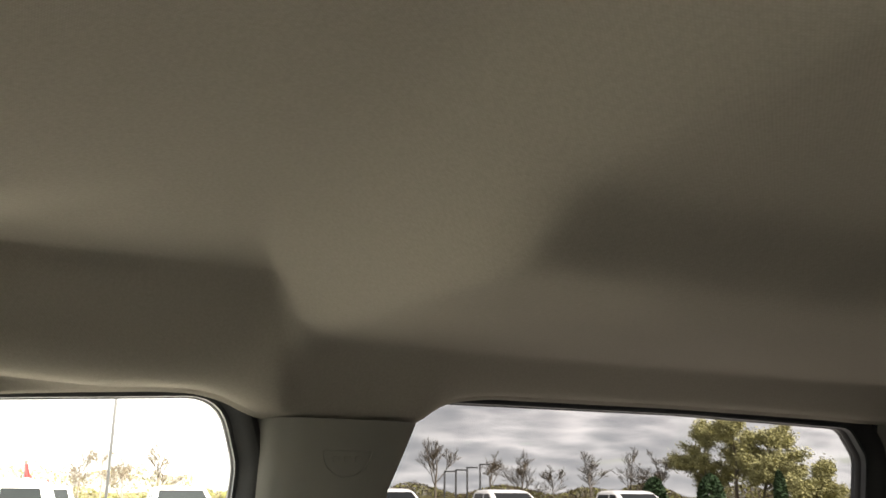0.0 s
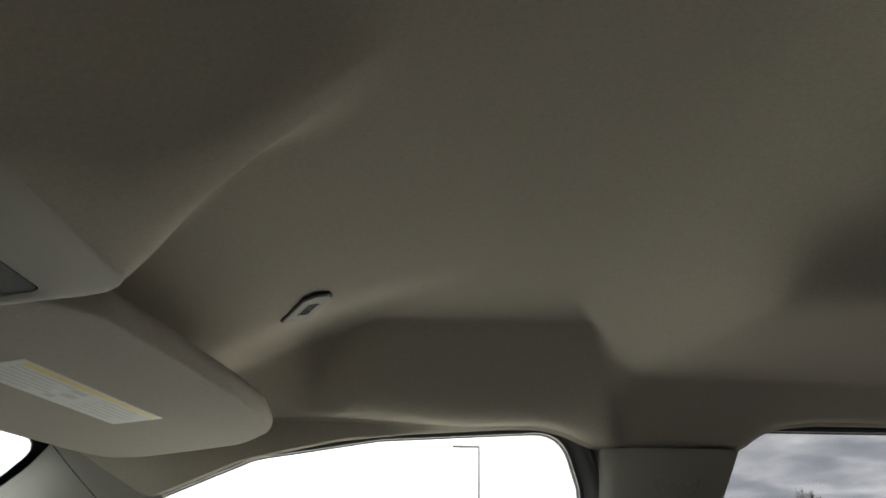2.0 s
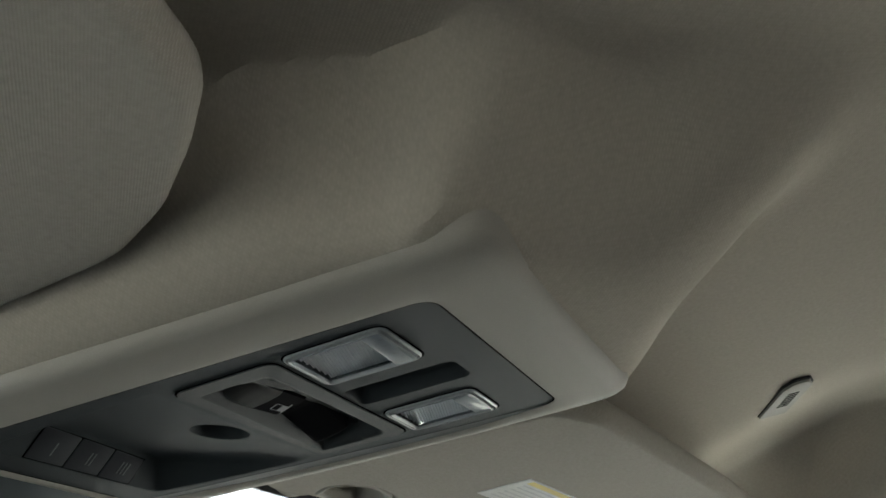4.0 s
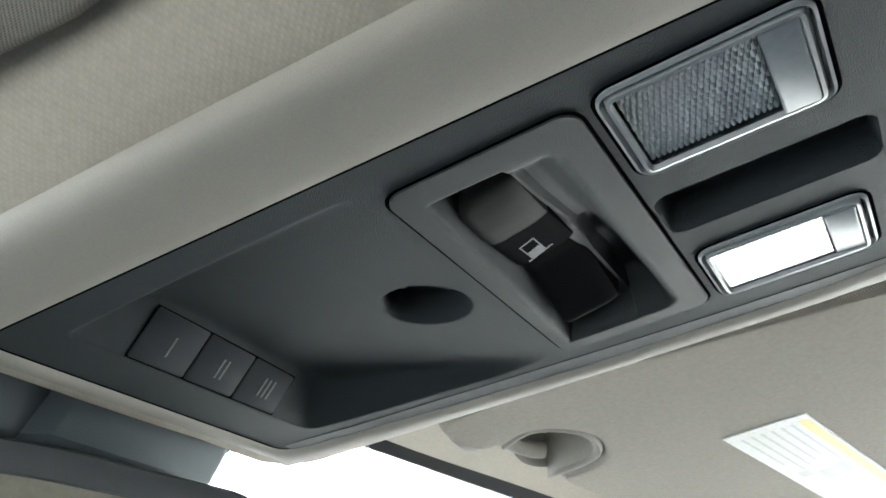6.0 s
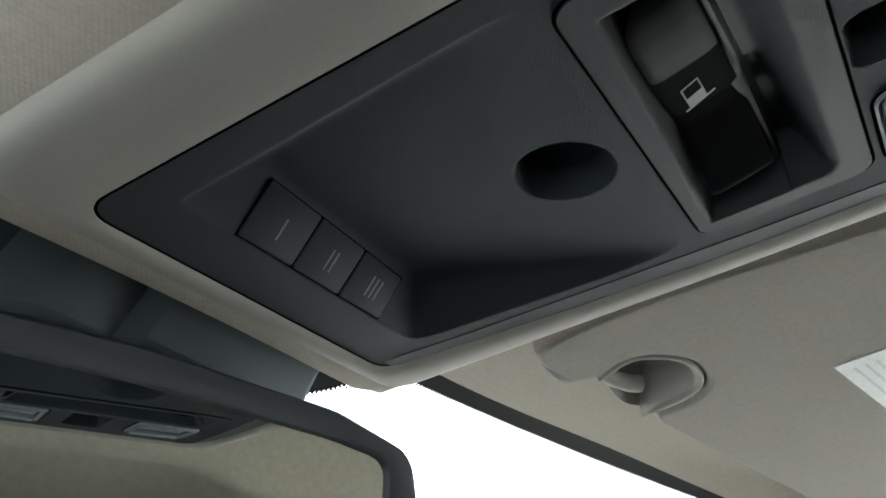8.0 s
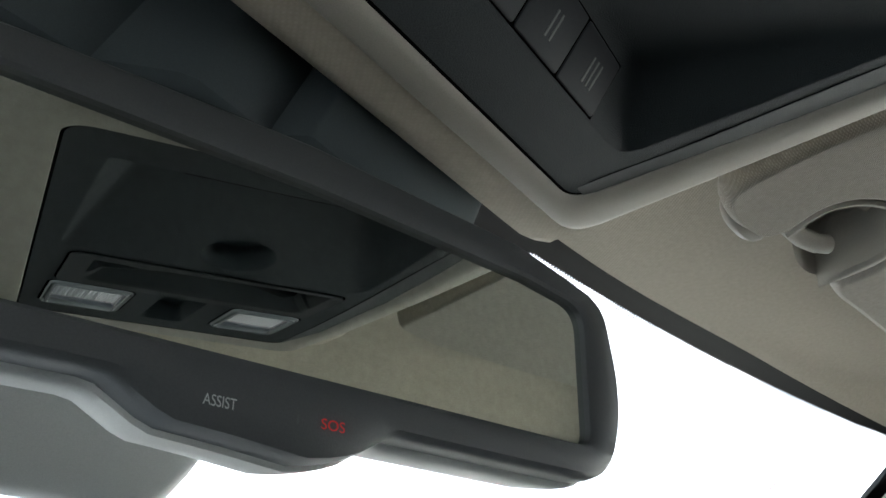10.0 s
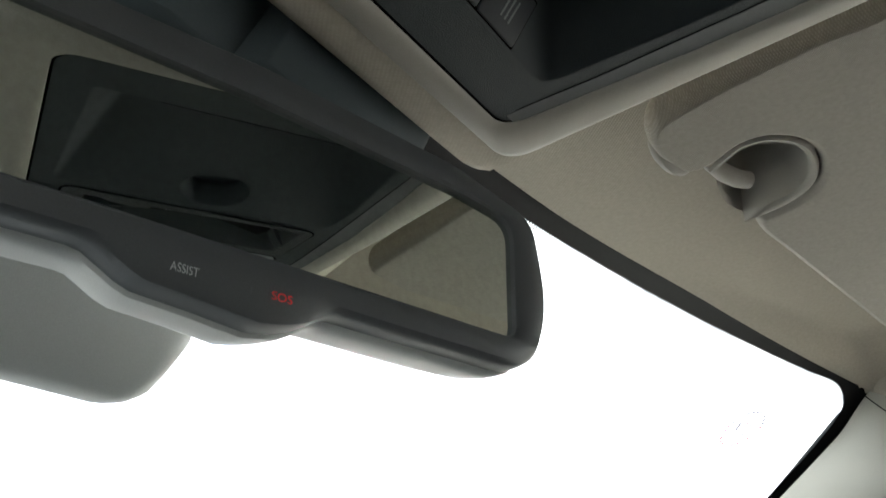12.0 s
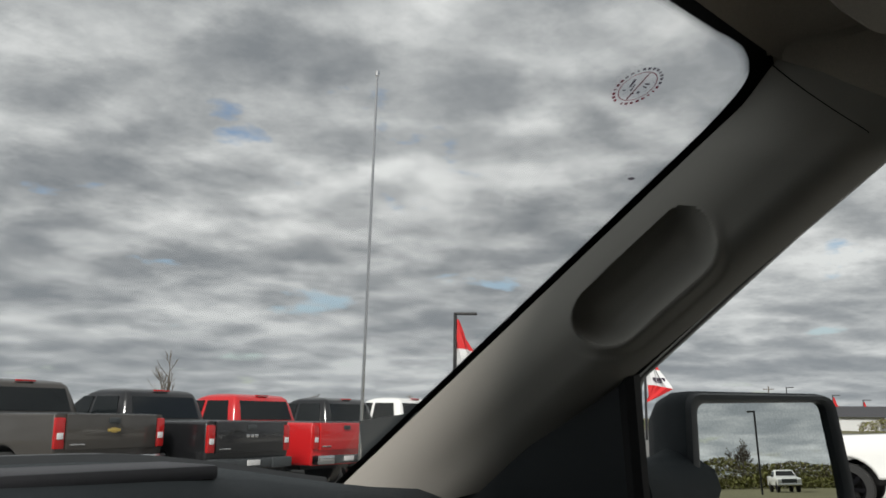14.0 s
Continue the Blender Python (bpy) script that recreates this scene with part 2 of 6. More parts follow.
FRIT = material("black_frit_enamel", (0.008, 0.008, 0.010), 0.55, vary=0.1, spec=0.15)
RED_STICK = pane_material("red_sticker_ink", (0.34, 0.03, 0.07), 0.02)
GREY_STICK = pane_material("grey_sticker_ink", (0.22, 0.19, 0.23), 0.02)
STEEL = material("chrome_steel", (0.60, 0.60, 0.60), 0.18, metal=1.0, vary=0.05)
CARPET = material("brown_grey_carpet", (0.15, 0.138, 0.12), 0.95, vary=0.2, bump=0.4)
GLASS_CLEAR = pane_material("windshield_glass", (0.86, 0.90, 0.88), 0.008)
GLASS_SIDE = pane_material("side_glass", (0.86, 0.90, 0.88), 0.008)
GLASS_TINT = pane_material("privacy_glass", (0.17, 0.17, 0.18), 0.03)
# two glasses for unseen left and back panes, darkened to limit cab light
GLASS_DARK = pane_material("light_blocking_glass", (0.06, 0.06, 0.064), 0.03)
GLASS_DIM = pane_material("light_dimming_glass", (0.60, 0.625, 0.615), 0.02)
ASPHALT = material("worn_asphalt", (0.14, 0.138, 0.132), 0.9, vary=0.25, scale=0.6, bump=0.3, bump_scale=60)
BOUNCE_GROUND = material("pale_bounce_ground", (0.50, 0.485, 0.455), 0.9, vary=0.18, scale=0.6, bump=0.3, bump_scale=60)
GRASS = material("grass_field", (0.105, 0.098, 0.045), 0.95, vary=0.35, scale=0.2, bump_scale=3)
BARK = material("bark", (0.13, 0.11, 0.09), 0.95, vary=0.3, scale=2)
SCRUB = material("scrub_leaves", (0.15, 0.15, 0.055), 0.95, spec=0.05, vary=0.25, scale=0.8)
TWIG = material("twig", (0.115, 0.095, 0.072), 0.95, spec=0.05, vary=0.25, scale=2)
LEAF = material("young_leaves", (0.36, 0.345, 0.165), 0.8, vary=0.35, scale=1.2)
EVERGREEN = material("evergreen_leaves", (0.025, 0.055, 0.02), 0.85, vary=0.4, scale=1.5)
TYRE = material("tyre_rubber", (0.018, 0.018, 0.018), 0.85, vary=0.2)
POLE = material("dark_pole_paint", (0.022, 0.022, 0.024), 0.5, vary=0.1)
FLAG_RED = material("red_flag_cloth", (0.52, 0.02, 0.022), 0.8, vary=0.08)
FLAG_WHITE = material("white_flag_cloth", (0.62, 0.62, 0.63), 0.8, vary=0.05)
FLAG_BLUE = material("blue_flag_cloth", (0.03, 0.05, 0.22), 0.8, vary=0.05)
CAR_GLASS = material("dark_car_glass", (0.008, 0.010, 0.011), 0.06, vary=0.05, spec=0.35)
TAIL_RED = material("red_tail_lamp", (0.42, 0.012, 0.012), 0.15, vary=0.1, coat=0.6)
LAMP_WHITE = material("clear_lamp", (0.65, 0.65, 0.66), 0.15, vary=0.05, coat=0.6)
STEEL_SIDING = material("pale_siding", (0.55, 0.55, 0.55), 0.7, vary=0.06)
ROOF_DARK = material("dark_shingles", (0.05, 0.05, 0.055), 0.9, vary=0.2)


def paint(name, color, metal=0.0):
    return material(name, color, 0.32, metal=metal, coat=0.8, vary=0.05, scale=1.0)

# ---- mesh helpers ----
def thing(name, at=(0, 0, 0), label="", category="", group="", kind=""):
    ob = new(name)
    ob.empty_display_size = 0.05
    ob.matrix_basis = Matrix.Translation(at)
    return tagged(ob, label, category, group, kind)


def part(name, bm, mat, parent=None, label="", smooth=True, category="", kind="", group=""):
    """Links a bmesh as one mesh object, under its thing if one is given. Its coordinates are those of the world at building time."""
    if isinstance(bm, bmesh.types.BMesh):
        bmesh.ops.recalc_face_normals(bm, faces=bm.faces[:])
        me = bpy.data.meshes.new(name)
        bm.to_mesh(me)
        bm.free()
    else:
        me = bm
    if mat and not me.materials:
        me.materials.append(mat)
    if smooth:
        for p in me.polygons:
            p.use_smooth = p.loop_total < 24
        me.set_sharp_from_angle(angle=radians(38))
    ob = new(name, me)
    if parent:
        ob.parent = parent
        ob.matrix_parent_inverse = Matrix.Identity(4) if parent.parent else parent.matrix_basis.inverted()
    return tagged(ob, label, category, group, kind)


def loops(bm, rows, cap_first=False, cap_last=False, closed=True):
    """Joins rings of equally many points by quads."""
    made = [[bm.verts.new(p) for p in row] for row in rows]
    for a, b in zip(made, made[1:]):
        n = len(a)
        for i in range(n if closed else n - 1):
            j = (i + 1) % n
            bm.faces.new((a[i], a[j], b[j], b[i]))
    if cap_first:
        bm.faces.new(made[0])
    if cap_last:
        bm.faces.new(made[-1])
    return made


def fillet(points, radius, seg=5):
    """A closed 2D outline with its corners rounded. radius: one number or one for each corner."""
    out, n = [], len(points)
    for i in range(n):
        p, a, b = (Vector(points[k % n]) for k in (i, i - 1, i + 1))
        r = radius[i] if isinstance(radius, (list, tuple)) else radius
        u, v = (a - p), (b - p)
        la, lb = u.length, v.length
        if r <= 0 or la < 1e-9 or lb < 1e-9:
            out += [tuple(p)] * (seg + 1)
            continue
        u, v = u / la, v / lb
        half = math.acos(max(-1, min(1, u.dot(v)))) / 2
        cut = min(r / max(math.tan(half), 1e-3), la * 0.49, lb * 0.49)
        s, e = p + u * cut, p + v * cut
        for k in range(seg + 1):
            t = k / seg
            out.append(tuple(s * (1 - t) ** 2 + p * 2 * t * (1 - t) + e * t * t))
    return out


def grown(loop, d):
    """A 2D outline moved outwards by d (counter-clockwise outlines)."""
    n, out = len(loop), []
    for i in range(n):
        k = 1
        while k < n and (Vector(loop[i]) - Vector(loop[i - k])).length < 1e-7:
            k += 1
        j = 1
        while j < n and (Vector(loop[(i + j) % n]) - Vector(loop[i])).length < 1e-7:
            j += 1
        e = Vector(loop[(i + j) % n]) - Vector(loop[i - k])
        e = e.normalized() if e.length > 1e-9 else Vector((1, 0))
        out.append((loop[i][0] + e.y * d, loop[i][1] - e.x * d))
    return out


def slab(loop, to, low, high, edge=0.002, steps=3, bm=None):
    """A plate with rounded edges: outline in 2D, to(a, b, c) gives the place; c runs from low to high."""
    bm = bm or bmesh.new()
    sign = 1 if high > low else -1
    rows = []
    for k in range(steps + 1):
        q = radians(90 * k / steps)
        rows.append([to(a, b, low + sign * edge * (1 - math.cos(q))) for a, b in grown(loop, -edge * (1 - math.sin(q)))])
    for k in range(steps + 1):
        q = radians(90 * k / steps)
        rows.append([to(a, b, high - sign * edge * (1 - math.sin(q))) for a, b in grown(loop, -edge * (1 - math.cos(q)))])
    loops(bm, rows, True, True)
    return bm


def box(bm, center, size, edge=0.0, turn=None):
    m = Matrix.Translation(center) @ (turn or Matrix.Identity(4)) @ Matrix.Diagonal((*size, 1))
    made = bmesh.ops.create_cube(bm, size=1.0, matrix=m)
    if edge:
        es = list({e for v in made["verts"] for e in v.link_edges})
        bmesh.ops.bevel(bm, geom=es, offset=edge, segments=2, affect="EDGES", profile=0.6)
    return bm


def tube(bm, pts, radius, sides=8, taper=None, caps=True):
    """A round bar along points."""
    rows, n = [], len(pts)
    for i, p in enumerate(pts):
        p = Vector(p)
        d = (Vector(pts[min(i + 1, n - 1)]) - Vector(pts[max(i - 1, 0)])).normalized()
        u = d.orthogonal().normalized() if i == 0 else (u - d * u.dot(d)).normalized()
        v = d.cross(u)
        r = radius * (1 + (taper - 1) * i / max(n - 1, 1)) if taper is not None else radius
        rows.append([p + (u * math.cos(2 * math.pi * k / sides) + v * math.sin(2 * math.pi * k / sides)) * r for k in range(sides)])
    loops(bm, rows, caps, caps)
    return bm


def smooth01(a, b, x):
    t = max(0.0, min(1.0, (x - a) / (b - a)))
    return t * t * (3 - 2 * t)


def softmin(*v, k=0.004):
    return -k * math.log(sum(math.exp(-a / k) for a in v))


# ---- cab shell: shapes shared by its pieces ----
SLOPE, SHEAR = -0.109, 0.065          # the console falls towards the windshield


def con(u, v, up=0.0):
    """The console's own plane: u across, v ahead, up into the roof."""
    return Vector((u + SHEAR * (v - 0.44), v, 1.80 + SLOPE * (v - 0.3) + up))


def glass_y(x, z):
    return 0.706 + (1.80 - z) * 1.381 - 0.35 * x * x


def side_x(z):
    return 0.71 + 0.18 * (1.81 - z)


def header_z(x):
    return 1.8318 - 0.0760 * x * x + 0.0034 * smooth01(0.24, 0.46, abs(x))


def header_y(x):
    return glass_y(x, header_z(x)) - 0.010


def ramp(a, b, x, s=0.008):
    """0 before a, 1 past b, straight between them with rounded ends."""
    def up(t):
        return t if t > 12 * s else s * math.log(1 + math.exp(t / s))
    return (up(x - a) - up(x - b)) / (b - a)


RAIL = [(-1.1, 1.823), (-0.95, 1.8235), (-0.90, 1.8255), (-0.63, 1.8290), (-0.37, 1.8280), (-0.325, 1.8230), (-0.300, 1.8130), (-0.285, 1.797), (-0.20, 1.7945), (-0.112, 1.7945), (-0.092, 1.800), (-0.07, 1.811), (-0.04, 1.8175),
        (0.0, 1.8175), (0.12, 1.8095), (0.2, 1.8005), (0.31, 1.776), (0.39, 1.742), (0.415, 1.732), (0.535, 1.800)]


def rail_z(y):
    """Lower edge of the rail: over the windows, dipping to the pillar between them."""
    def at(v):
        for (a, p), (b, q) in zip(RAIL, RAIL[1:]):
            if a <= v <= b:
                return p + (q - p) * (v - a) / (b - a)
        return RAIL[-1][1]
    return sum(at(max(-1.1, min(0.535, y + d))) for d in (-0.010, -0.005, 0.0, 0.005, 0.010)) / 5


CREASE = [(0.0, 0.179), (0.025, 0.187), (0.068, 0.208), (0.132, 0.238), (0.206, 0.280), (0.264, 0.325), (0.8, 0.80)]


def crease_y(ax):
    """How far ahead the pod begins, across the roof."""
    for (a, p), (b, q) in zip(CREASE, CREASE[1:]):
        if ax <= b:
            return p + (q - p) * (ax - a) / (b - a)
    return CREASE[-1][1]


def roof_z(x, y):
    """Height of the headliner."""
    ax = abs(x)
    z = 1.922 - 0.006 * (ax / 0.6) ** 2
    late = smooth01(0.36, 0.58, ax)
    z -= 0.044 * smooth01(0.03 + 0.12 * late, 0.25 + 0.09 * late, y) + 0.017 * smooth01(0.20, 0.40, y) + 0.036 * smooth01(0.36, 0.60, y)
    # a steep scoop over each front door, wider towards the window
    lo, hi = -0.090 - 0.40 * (ax - 0.58), 0.140 + 0.75 * (ax - 0.58)
    door = smooth01(lo - 0.016, lo + 0.010, y) * (1 - smooth01(hi - 0.012, hi + 0.018, y))
    z -= 0.094 * (1 - (1 - max(0.0, min(1.0, (ax - 0.568) / 0.132))) ** 1.3) * smooth01(0.562, 0.580, ax) * door
    # behind the rib the roof lies lower, with a step along each side
    rear = 1 - smooth01(-0.155, -0.043, y - 0.03 * ax)
    z -= 0.044 * rear * (1 - door)
    step = 1 - smooth01(-0.155, -0.095, y)
    z -= step * (0.026 * ramp(0.155, 0.235, ax, 0.010) - 0.020 * ramp(0.27, 0.58, ax, 0.012))
    if ax > 0.5:
        z = max(z, side_edge_z(y) + 0.002)
    # the pod that carries the console: it rises out of the roof along a crease that sweeps back to the middle
    pu = abs(x - SHEAR * (y - 0.44) * smooth01(0.05, 0.24, y))
    outer = 0.102 + 0.006 * smooth01(0.0, 0.03, 0.30 - y)
    wide = outer + 0.027
    if x < 0:
        wide += 0.030 * smooth01(0.27, 0.36, y)
    else:
        wide += 0.085 * (1 - smooth01(0.27, 0.36, y))
    floor = 1.80 + SLOPE * (y - 0.3) + 0.0065
    full = max(0.0, z - floor)
    edge = crease_y(ax)
    t = max(0.0, min(1.0, (y - edge) / (max(0.262, edge + 0.055) - edge)))
    middle = 1 - smooth01(0.015, 0.085, ax)
    rise = (1 - (1 - t) ** 1.35) * (1 - middle) + smooth01(edge - 0.065, 0.262, y) * middle
    steep = 1 - smooth01(outer, wide, pu)
    if x < 0:
        # the flank over the driver bulges before it dives behind the visor
        k = smooth01(0.27, 0.36, y)
        steep += (1 - max(0.0, min(1.0, (pu - outer) / (wide - outer))) ** 1.9 - steep) * k
    pod = steep * (1 - smooth01(0.607, 0.634, y + 0.20 * max(0.0, ax - 0.100)))
    z -= full * rise * pod
    w = ramp(0.625 - 0.03 * math.exp(-((y + 0.11) / 0.04) ** 2), 0.690, ax, 0.004)
    z = z + (min(z, side_edge_z(y)) - z) * min(1.0, w)
    edge = header_y(x) - y
    lift = 0.035 - 0.021 * (1 - smooth01(0.10, 0.16, ax))
    if edge < lift:
        k = 1 - smooth01(0.0, lift, edge)
        z += (header_z(x) - 0.002 - z) * k * k
    return z


def side_edge_z(y):
    """Height of the headliner where it meets the rail."""
    ahead = 1.834 - 0.010 * smooth01(0.0, 0.3, y) - 0.020 * smooth01(0.30, 0.52, y)
    k = smooth01(0.02, 0.22, y)
    return (rail_z(y) + 0.004) * (1 - k) + ahead * k


# ---- ceiling ----
bm = bmesh.new()
NX, NY = 230, 300
grid = []
for i in range(NX + 1):
    x = -0.715 + 1.43 * i / NX
    y1 = header_y(x)
    row = []
    for j in range(NY + 1):
        t = j / NY
        y = -1.08 + (y1 + 1.08) * t
        row.append(bm.verts.new((x, y, roof_z(x, y))))
    grid.append(row)
for i in range(NX):
    for j in range(NY):
        xm, ym = grid[i][j].co.x, grid[i][j].co.y
        if abs(xm - SHEAR * (ym - 0.44)) < 0.090 and 0.29 < ym < 0.57:
            continue
        bm.faces.new((grid[i][j], grid[i + 1][j], grid[i + 1][j + 1], grid[i][j + 1]))
for v in [v for v in bm.verts if not v.link_faces]:
    bm.verts.remove(v)
part("ceiling", bm, FABRIC, label="beige woven fabric headliner of a truck cab", category="ceiling", kind="structure")
bm = bmesh.new()
edge_row = [(0.76 - 1.52 * k / 30, header_y(0.76 - 1.52 * k / 30) + 0.035) for k in range(31)]
slab([(-0.80, -1.15), (0.80, -1.15)] + edge_row, lambda a, b, c: Vector((a, b, c)), 1.940, 1.975, 0.010, 2, bm)
part("roof", bm, paint("cab_paint", (0.03, 0.03, 0.032)), label="dark painted sheet-metal roof of the cab", category="roof", kind="structure")


# ---- side walls with window openings ----
FRONT_WIN = [(-0.078, 1.36), (0.70, 1.36), (0.692, 1.515), (0.53, 1.645), (0.41, 1.735), (0.30, 1.781), (0.15, 1.8055), (-0.070, 1.8185), (-0.0925, 1.75)]
REAR_WIN = [(-0.995, 1.36), (-0.254, 1.36), (-0.257, 1.72), (-0.281, 1.800), (-0.318, 1.8240), (-0.66, 1.8250), (-0.955, 1.8180), (-0.990, 1.778)]
F_LOOP = fillet(FRONT_WIN, [0.03, 0.02, 0.025, 0.06, 0.05, 0.08, 0.1, 0.045, 0.06], 6)
R_LOOP = fillet(REAR_WIN, [0.03, 0.03, 0.08, 0.07, 0.05, 0.3, 0.03, 0.03], 6)


def on_side(s):
    return lambda y, z, d: Vector((s * (side_x(z) + d), y, z))


def holed(outer, holes, to, d0, d1):
    """A wall sheet with openings right through it."""
    bm = bmesh.new()
    es = []
    for loop in [outer] + holes:
        vs = [bm.verts.new((a, b, 0)) for a, b in loop]
        es += [bm.edges.new((vs[i], vs[(i + 1) % len(vs)])) for i in range(len(vs))]
    bmesh.ops.triangle_fill(bm, edges=es, use_beauty=True, use_dissolve=False)
    top = bmesh.ops.extrude_face_region(bm, geom=bm.faces[:])
    moved = {v for v in top["geom"] if isinstance(v, bmesh.types.BMVert)}
    for v in bm.verts:
        v.co = to(v.co.x, v.co.y, d1 if v in moved else d0)
    return bm


def clean(loop):
    out = []
    for p in loop:
        if not out or (Vector(p) - Vector(out[-1])).length > 1e-5:
            out.append(p)
    return out[:-1] if (Vector(out[0]) - Vector(out[-1])).length < 1e-5 else out


F_LOOP, R_LOOP = clean(F_LOOP), clean(R_LOOP)
OUTER_SIDE = [(-1.12, 0.45), (1.12, 0.45), (1.12, 1.33), (0.98, 1.44), (0.80, 1.585), (0.66, 1.70), (0.56, 1.785), (0.53, 1.80), (0.30, 1.835), (0.0, 1.86), (-0.5, 1.88), (-1.12, 1.87)]
for s, tag in ((1, "right"), (-1, "left")):
    part("wall_" + tag, holed(OUTER_SIDE, [F_LOOP, R_LOOP], on_side(s), 0.020, 0.046), DARKER, label="dark painted door and pillar shell of the cab",
         category="cab side", kind="structure", smooth=False)


def ring_trim(loop, to, sections, bm=None):
    """A frame that follows an opening: sections are (outwards, depth) pairs of its profile."""
    bm = bm or bmesh.new()
    loops(bm, [[to(a, b, d) for a, b in grown(loop, o)] for o, d in sections])
    return bm


for s, tag in ((1, "right"), (-1, "left")):
    to = on_side(s)
    # left panes, out of view, are darkened to cut light from that side
    for n, (loop, glass, name) in enumerate(((F_LOOP, GLASS_SIDE if s > 0 else GLASS_DIM, "front"), (R_LOOP, GLASS_TINT if s > 0 else GLASS_DARK, "rear"))):
        w = thing("window_" + str((2 if s > 0 else 4) + n), to(sum(p[0] for p in loop) / len(loop), 1.36, 0),
                  ("clear" if n == 0 and s > 0 else "dark tinted") + " side window pane in a black rubber seal", "window", kind="structure")
        part("window_seal", ring_trim(loop, to, [(0.010, 0.046), (0.002, 0.044), (-0.001, 0.036), (-0.001, 0.030), (0.006, 0.019)]), RUBBER, w)
        bm = bmesh.new()
        loops(bm, [[to(a, b, 0.040) for a, b in grown(loop, 0.004)]], True)
        pane = part("pane", bm, glass, w, smooth=False)
        part("window_trim", ring_trim(loop, to, [(0.004, 0.020), (0.012, 0.012), (0.016, 0.006), (0.022, 0.004), (0.028, 0.008), (0.030, 0.020)]), GREY_TRIM if n == 0 else RUBBER, w)

# headliner rail over the doors, and pillar trims
for s, tag in ((1, "right"), (-1, "left")):
    bm = bmesh.new()
    rows = []
    for j in range(181):
        y = -1.08 + j * (0.535 + 1.08) / 180
        lower = rail_z(y)
        e = roof_z(0.705, y) if y < 0.515 else roof_z(0.705, 0.515)
        rows.append([Vector((s * 0.690, y, roof_z(0.690, min(y, 0.515)) + 0.002)), Vector((s * 0.704, y, min(e, max(lower + 0.004, e - 0.004)))), Vector((s * (side_x(lower) - 0.001), y, lower + 0.0025)),
                     Vector((s * (side_x(lower) + 0.004), y, lower)), Vector((s * (side_x(lower) + 0.014), y, lower + 0.002))])
    loops(bm, rows, closed=False)
    part("rail_trim_" + tag, bm, FABRIC, label="beige fabric edge of the headliner above the doors", category="trim", kind="structure")
    # B pillar
    pil = thing("b_pillar_trim_" + tag, (s * 0.70, -0.17, 1.1), "grey beige moulded plastic trim between the door windows", "pillar trim", kind="structure")
    bm = bmesh.new()
    rows = []
    for k in range(26):
        z = 0.9 + k * (1.797 - 0.9) / 25
        yf, yr = -0.116 + 0.004 * smooth01(1.3, 1.78, z), -0.259 - 0.027 * smooth01(1.72, 1.80, z)
        x0 = side_x(z)
        rows.append([Vector((s * (x0 + 0.024), yf + 0.004, z)), Vector((s * (x0 + 0.004), yf, z)), Vector((s * (x0 - 0.012), yf - 0.012, z)), Vector((s * (x0 - 0.022), yf - 0.040, z)),
                     Vector((s * (x0 - 0.024), (yf + yr) / 2, z)), Vector((s * (x0 - 0.022), yr + 0.036, z)), Vector((s * (x0 - 0.010), yr + 0.010, z)), Vector((s * (x0 + 0.024), yr, z))])
    loops(bm, rows, closed=False)
    part("cover", bm, PILLAR, pil)
    bm = bmesh.new()
    arc = [Vector((s * (side_x(1.765 - 0.030 * math.sin(q)) - 0.0245), -0.197 + 0.026 * math.cos(q), 1.765 - 0.026 * math.sin(q))) for q in [math.pi * k / 16 for k in range(17)]]
    tube(bm, arc, 0.0009, 5)
    tube(bm, [arc[0], arc[-1]], 0.0006, 5)
    part("embossed_outline", bm, PILLAR, pil)
    for k, dy in enumerate((-0.012, 0.0, 0.012)):
        bm = bmesh.new()
        box(bm, (s * (side_x(1.757) - 0.0245), -0.197 + dy, 1.757), (0.001, 0.007, 0.006), 0.0003)
        part("embossed_mark", bm, PILLAR, pil)
    # seam and C pillar
    bm = bmesh.new()
    rows = []
    for k in range(12):
        z = 0.9 + k * (1.83 - 0.9) / 11
        x0 = side_x(z)
        rows.append([Vector((s * (x0 + 0.024), -1.010, z)), Vector((s * (x0 - 0.004), -1.016, z)), Vector((s * (x0 - 0.02), -1.040, z)), Vector((s * (x0 - 0.05), -1.085, z))])
    loops(bm, rows, closed=False)
    part("c_pillar_trim_" + tag, bm, PILLAR, label="grey beige plastic trim behind the rear door", category="pillar trim", kind="structure")
    # door inner panels under the windows
    for y0, y1, nm in ((-0.075, 0.72, "front"), (-1.01, -0.25, "rear")):
        d = thing("door_panel_" + nm + "_" + tag, (s * 0.8, (y0 + y1) / 2, 0.85), "charcoal moulded inner door panel", "door panel", kind="structure")
        bm = bmesh.new()
        rows = []
        for z, o in ((1.36, 0.03), (1.372, 0.012), (1.37, -0.004), (1.34, -0.016), (1.2, -0.02), (1.05, -0.05), (0.98, -0.05), (0.9, -0.03)):
            rows.append([Vector((s * (side_x(z) + o), y0 + (y1 - y0) * k / 6, z)) for k in range(7)])
        loops(bm, rows, closed=False)
        part("panel", bm, DARK, d)
        bm = bmesh.new()
        box(bm, (s * 0.755, (y0 + y1) / 2, 1.06), (0.06, 0.34, 0.03), 0.01)
        part("armrest", bm, DARK, d)

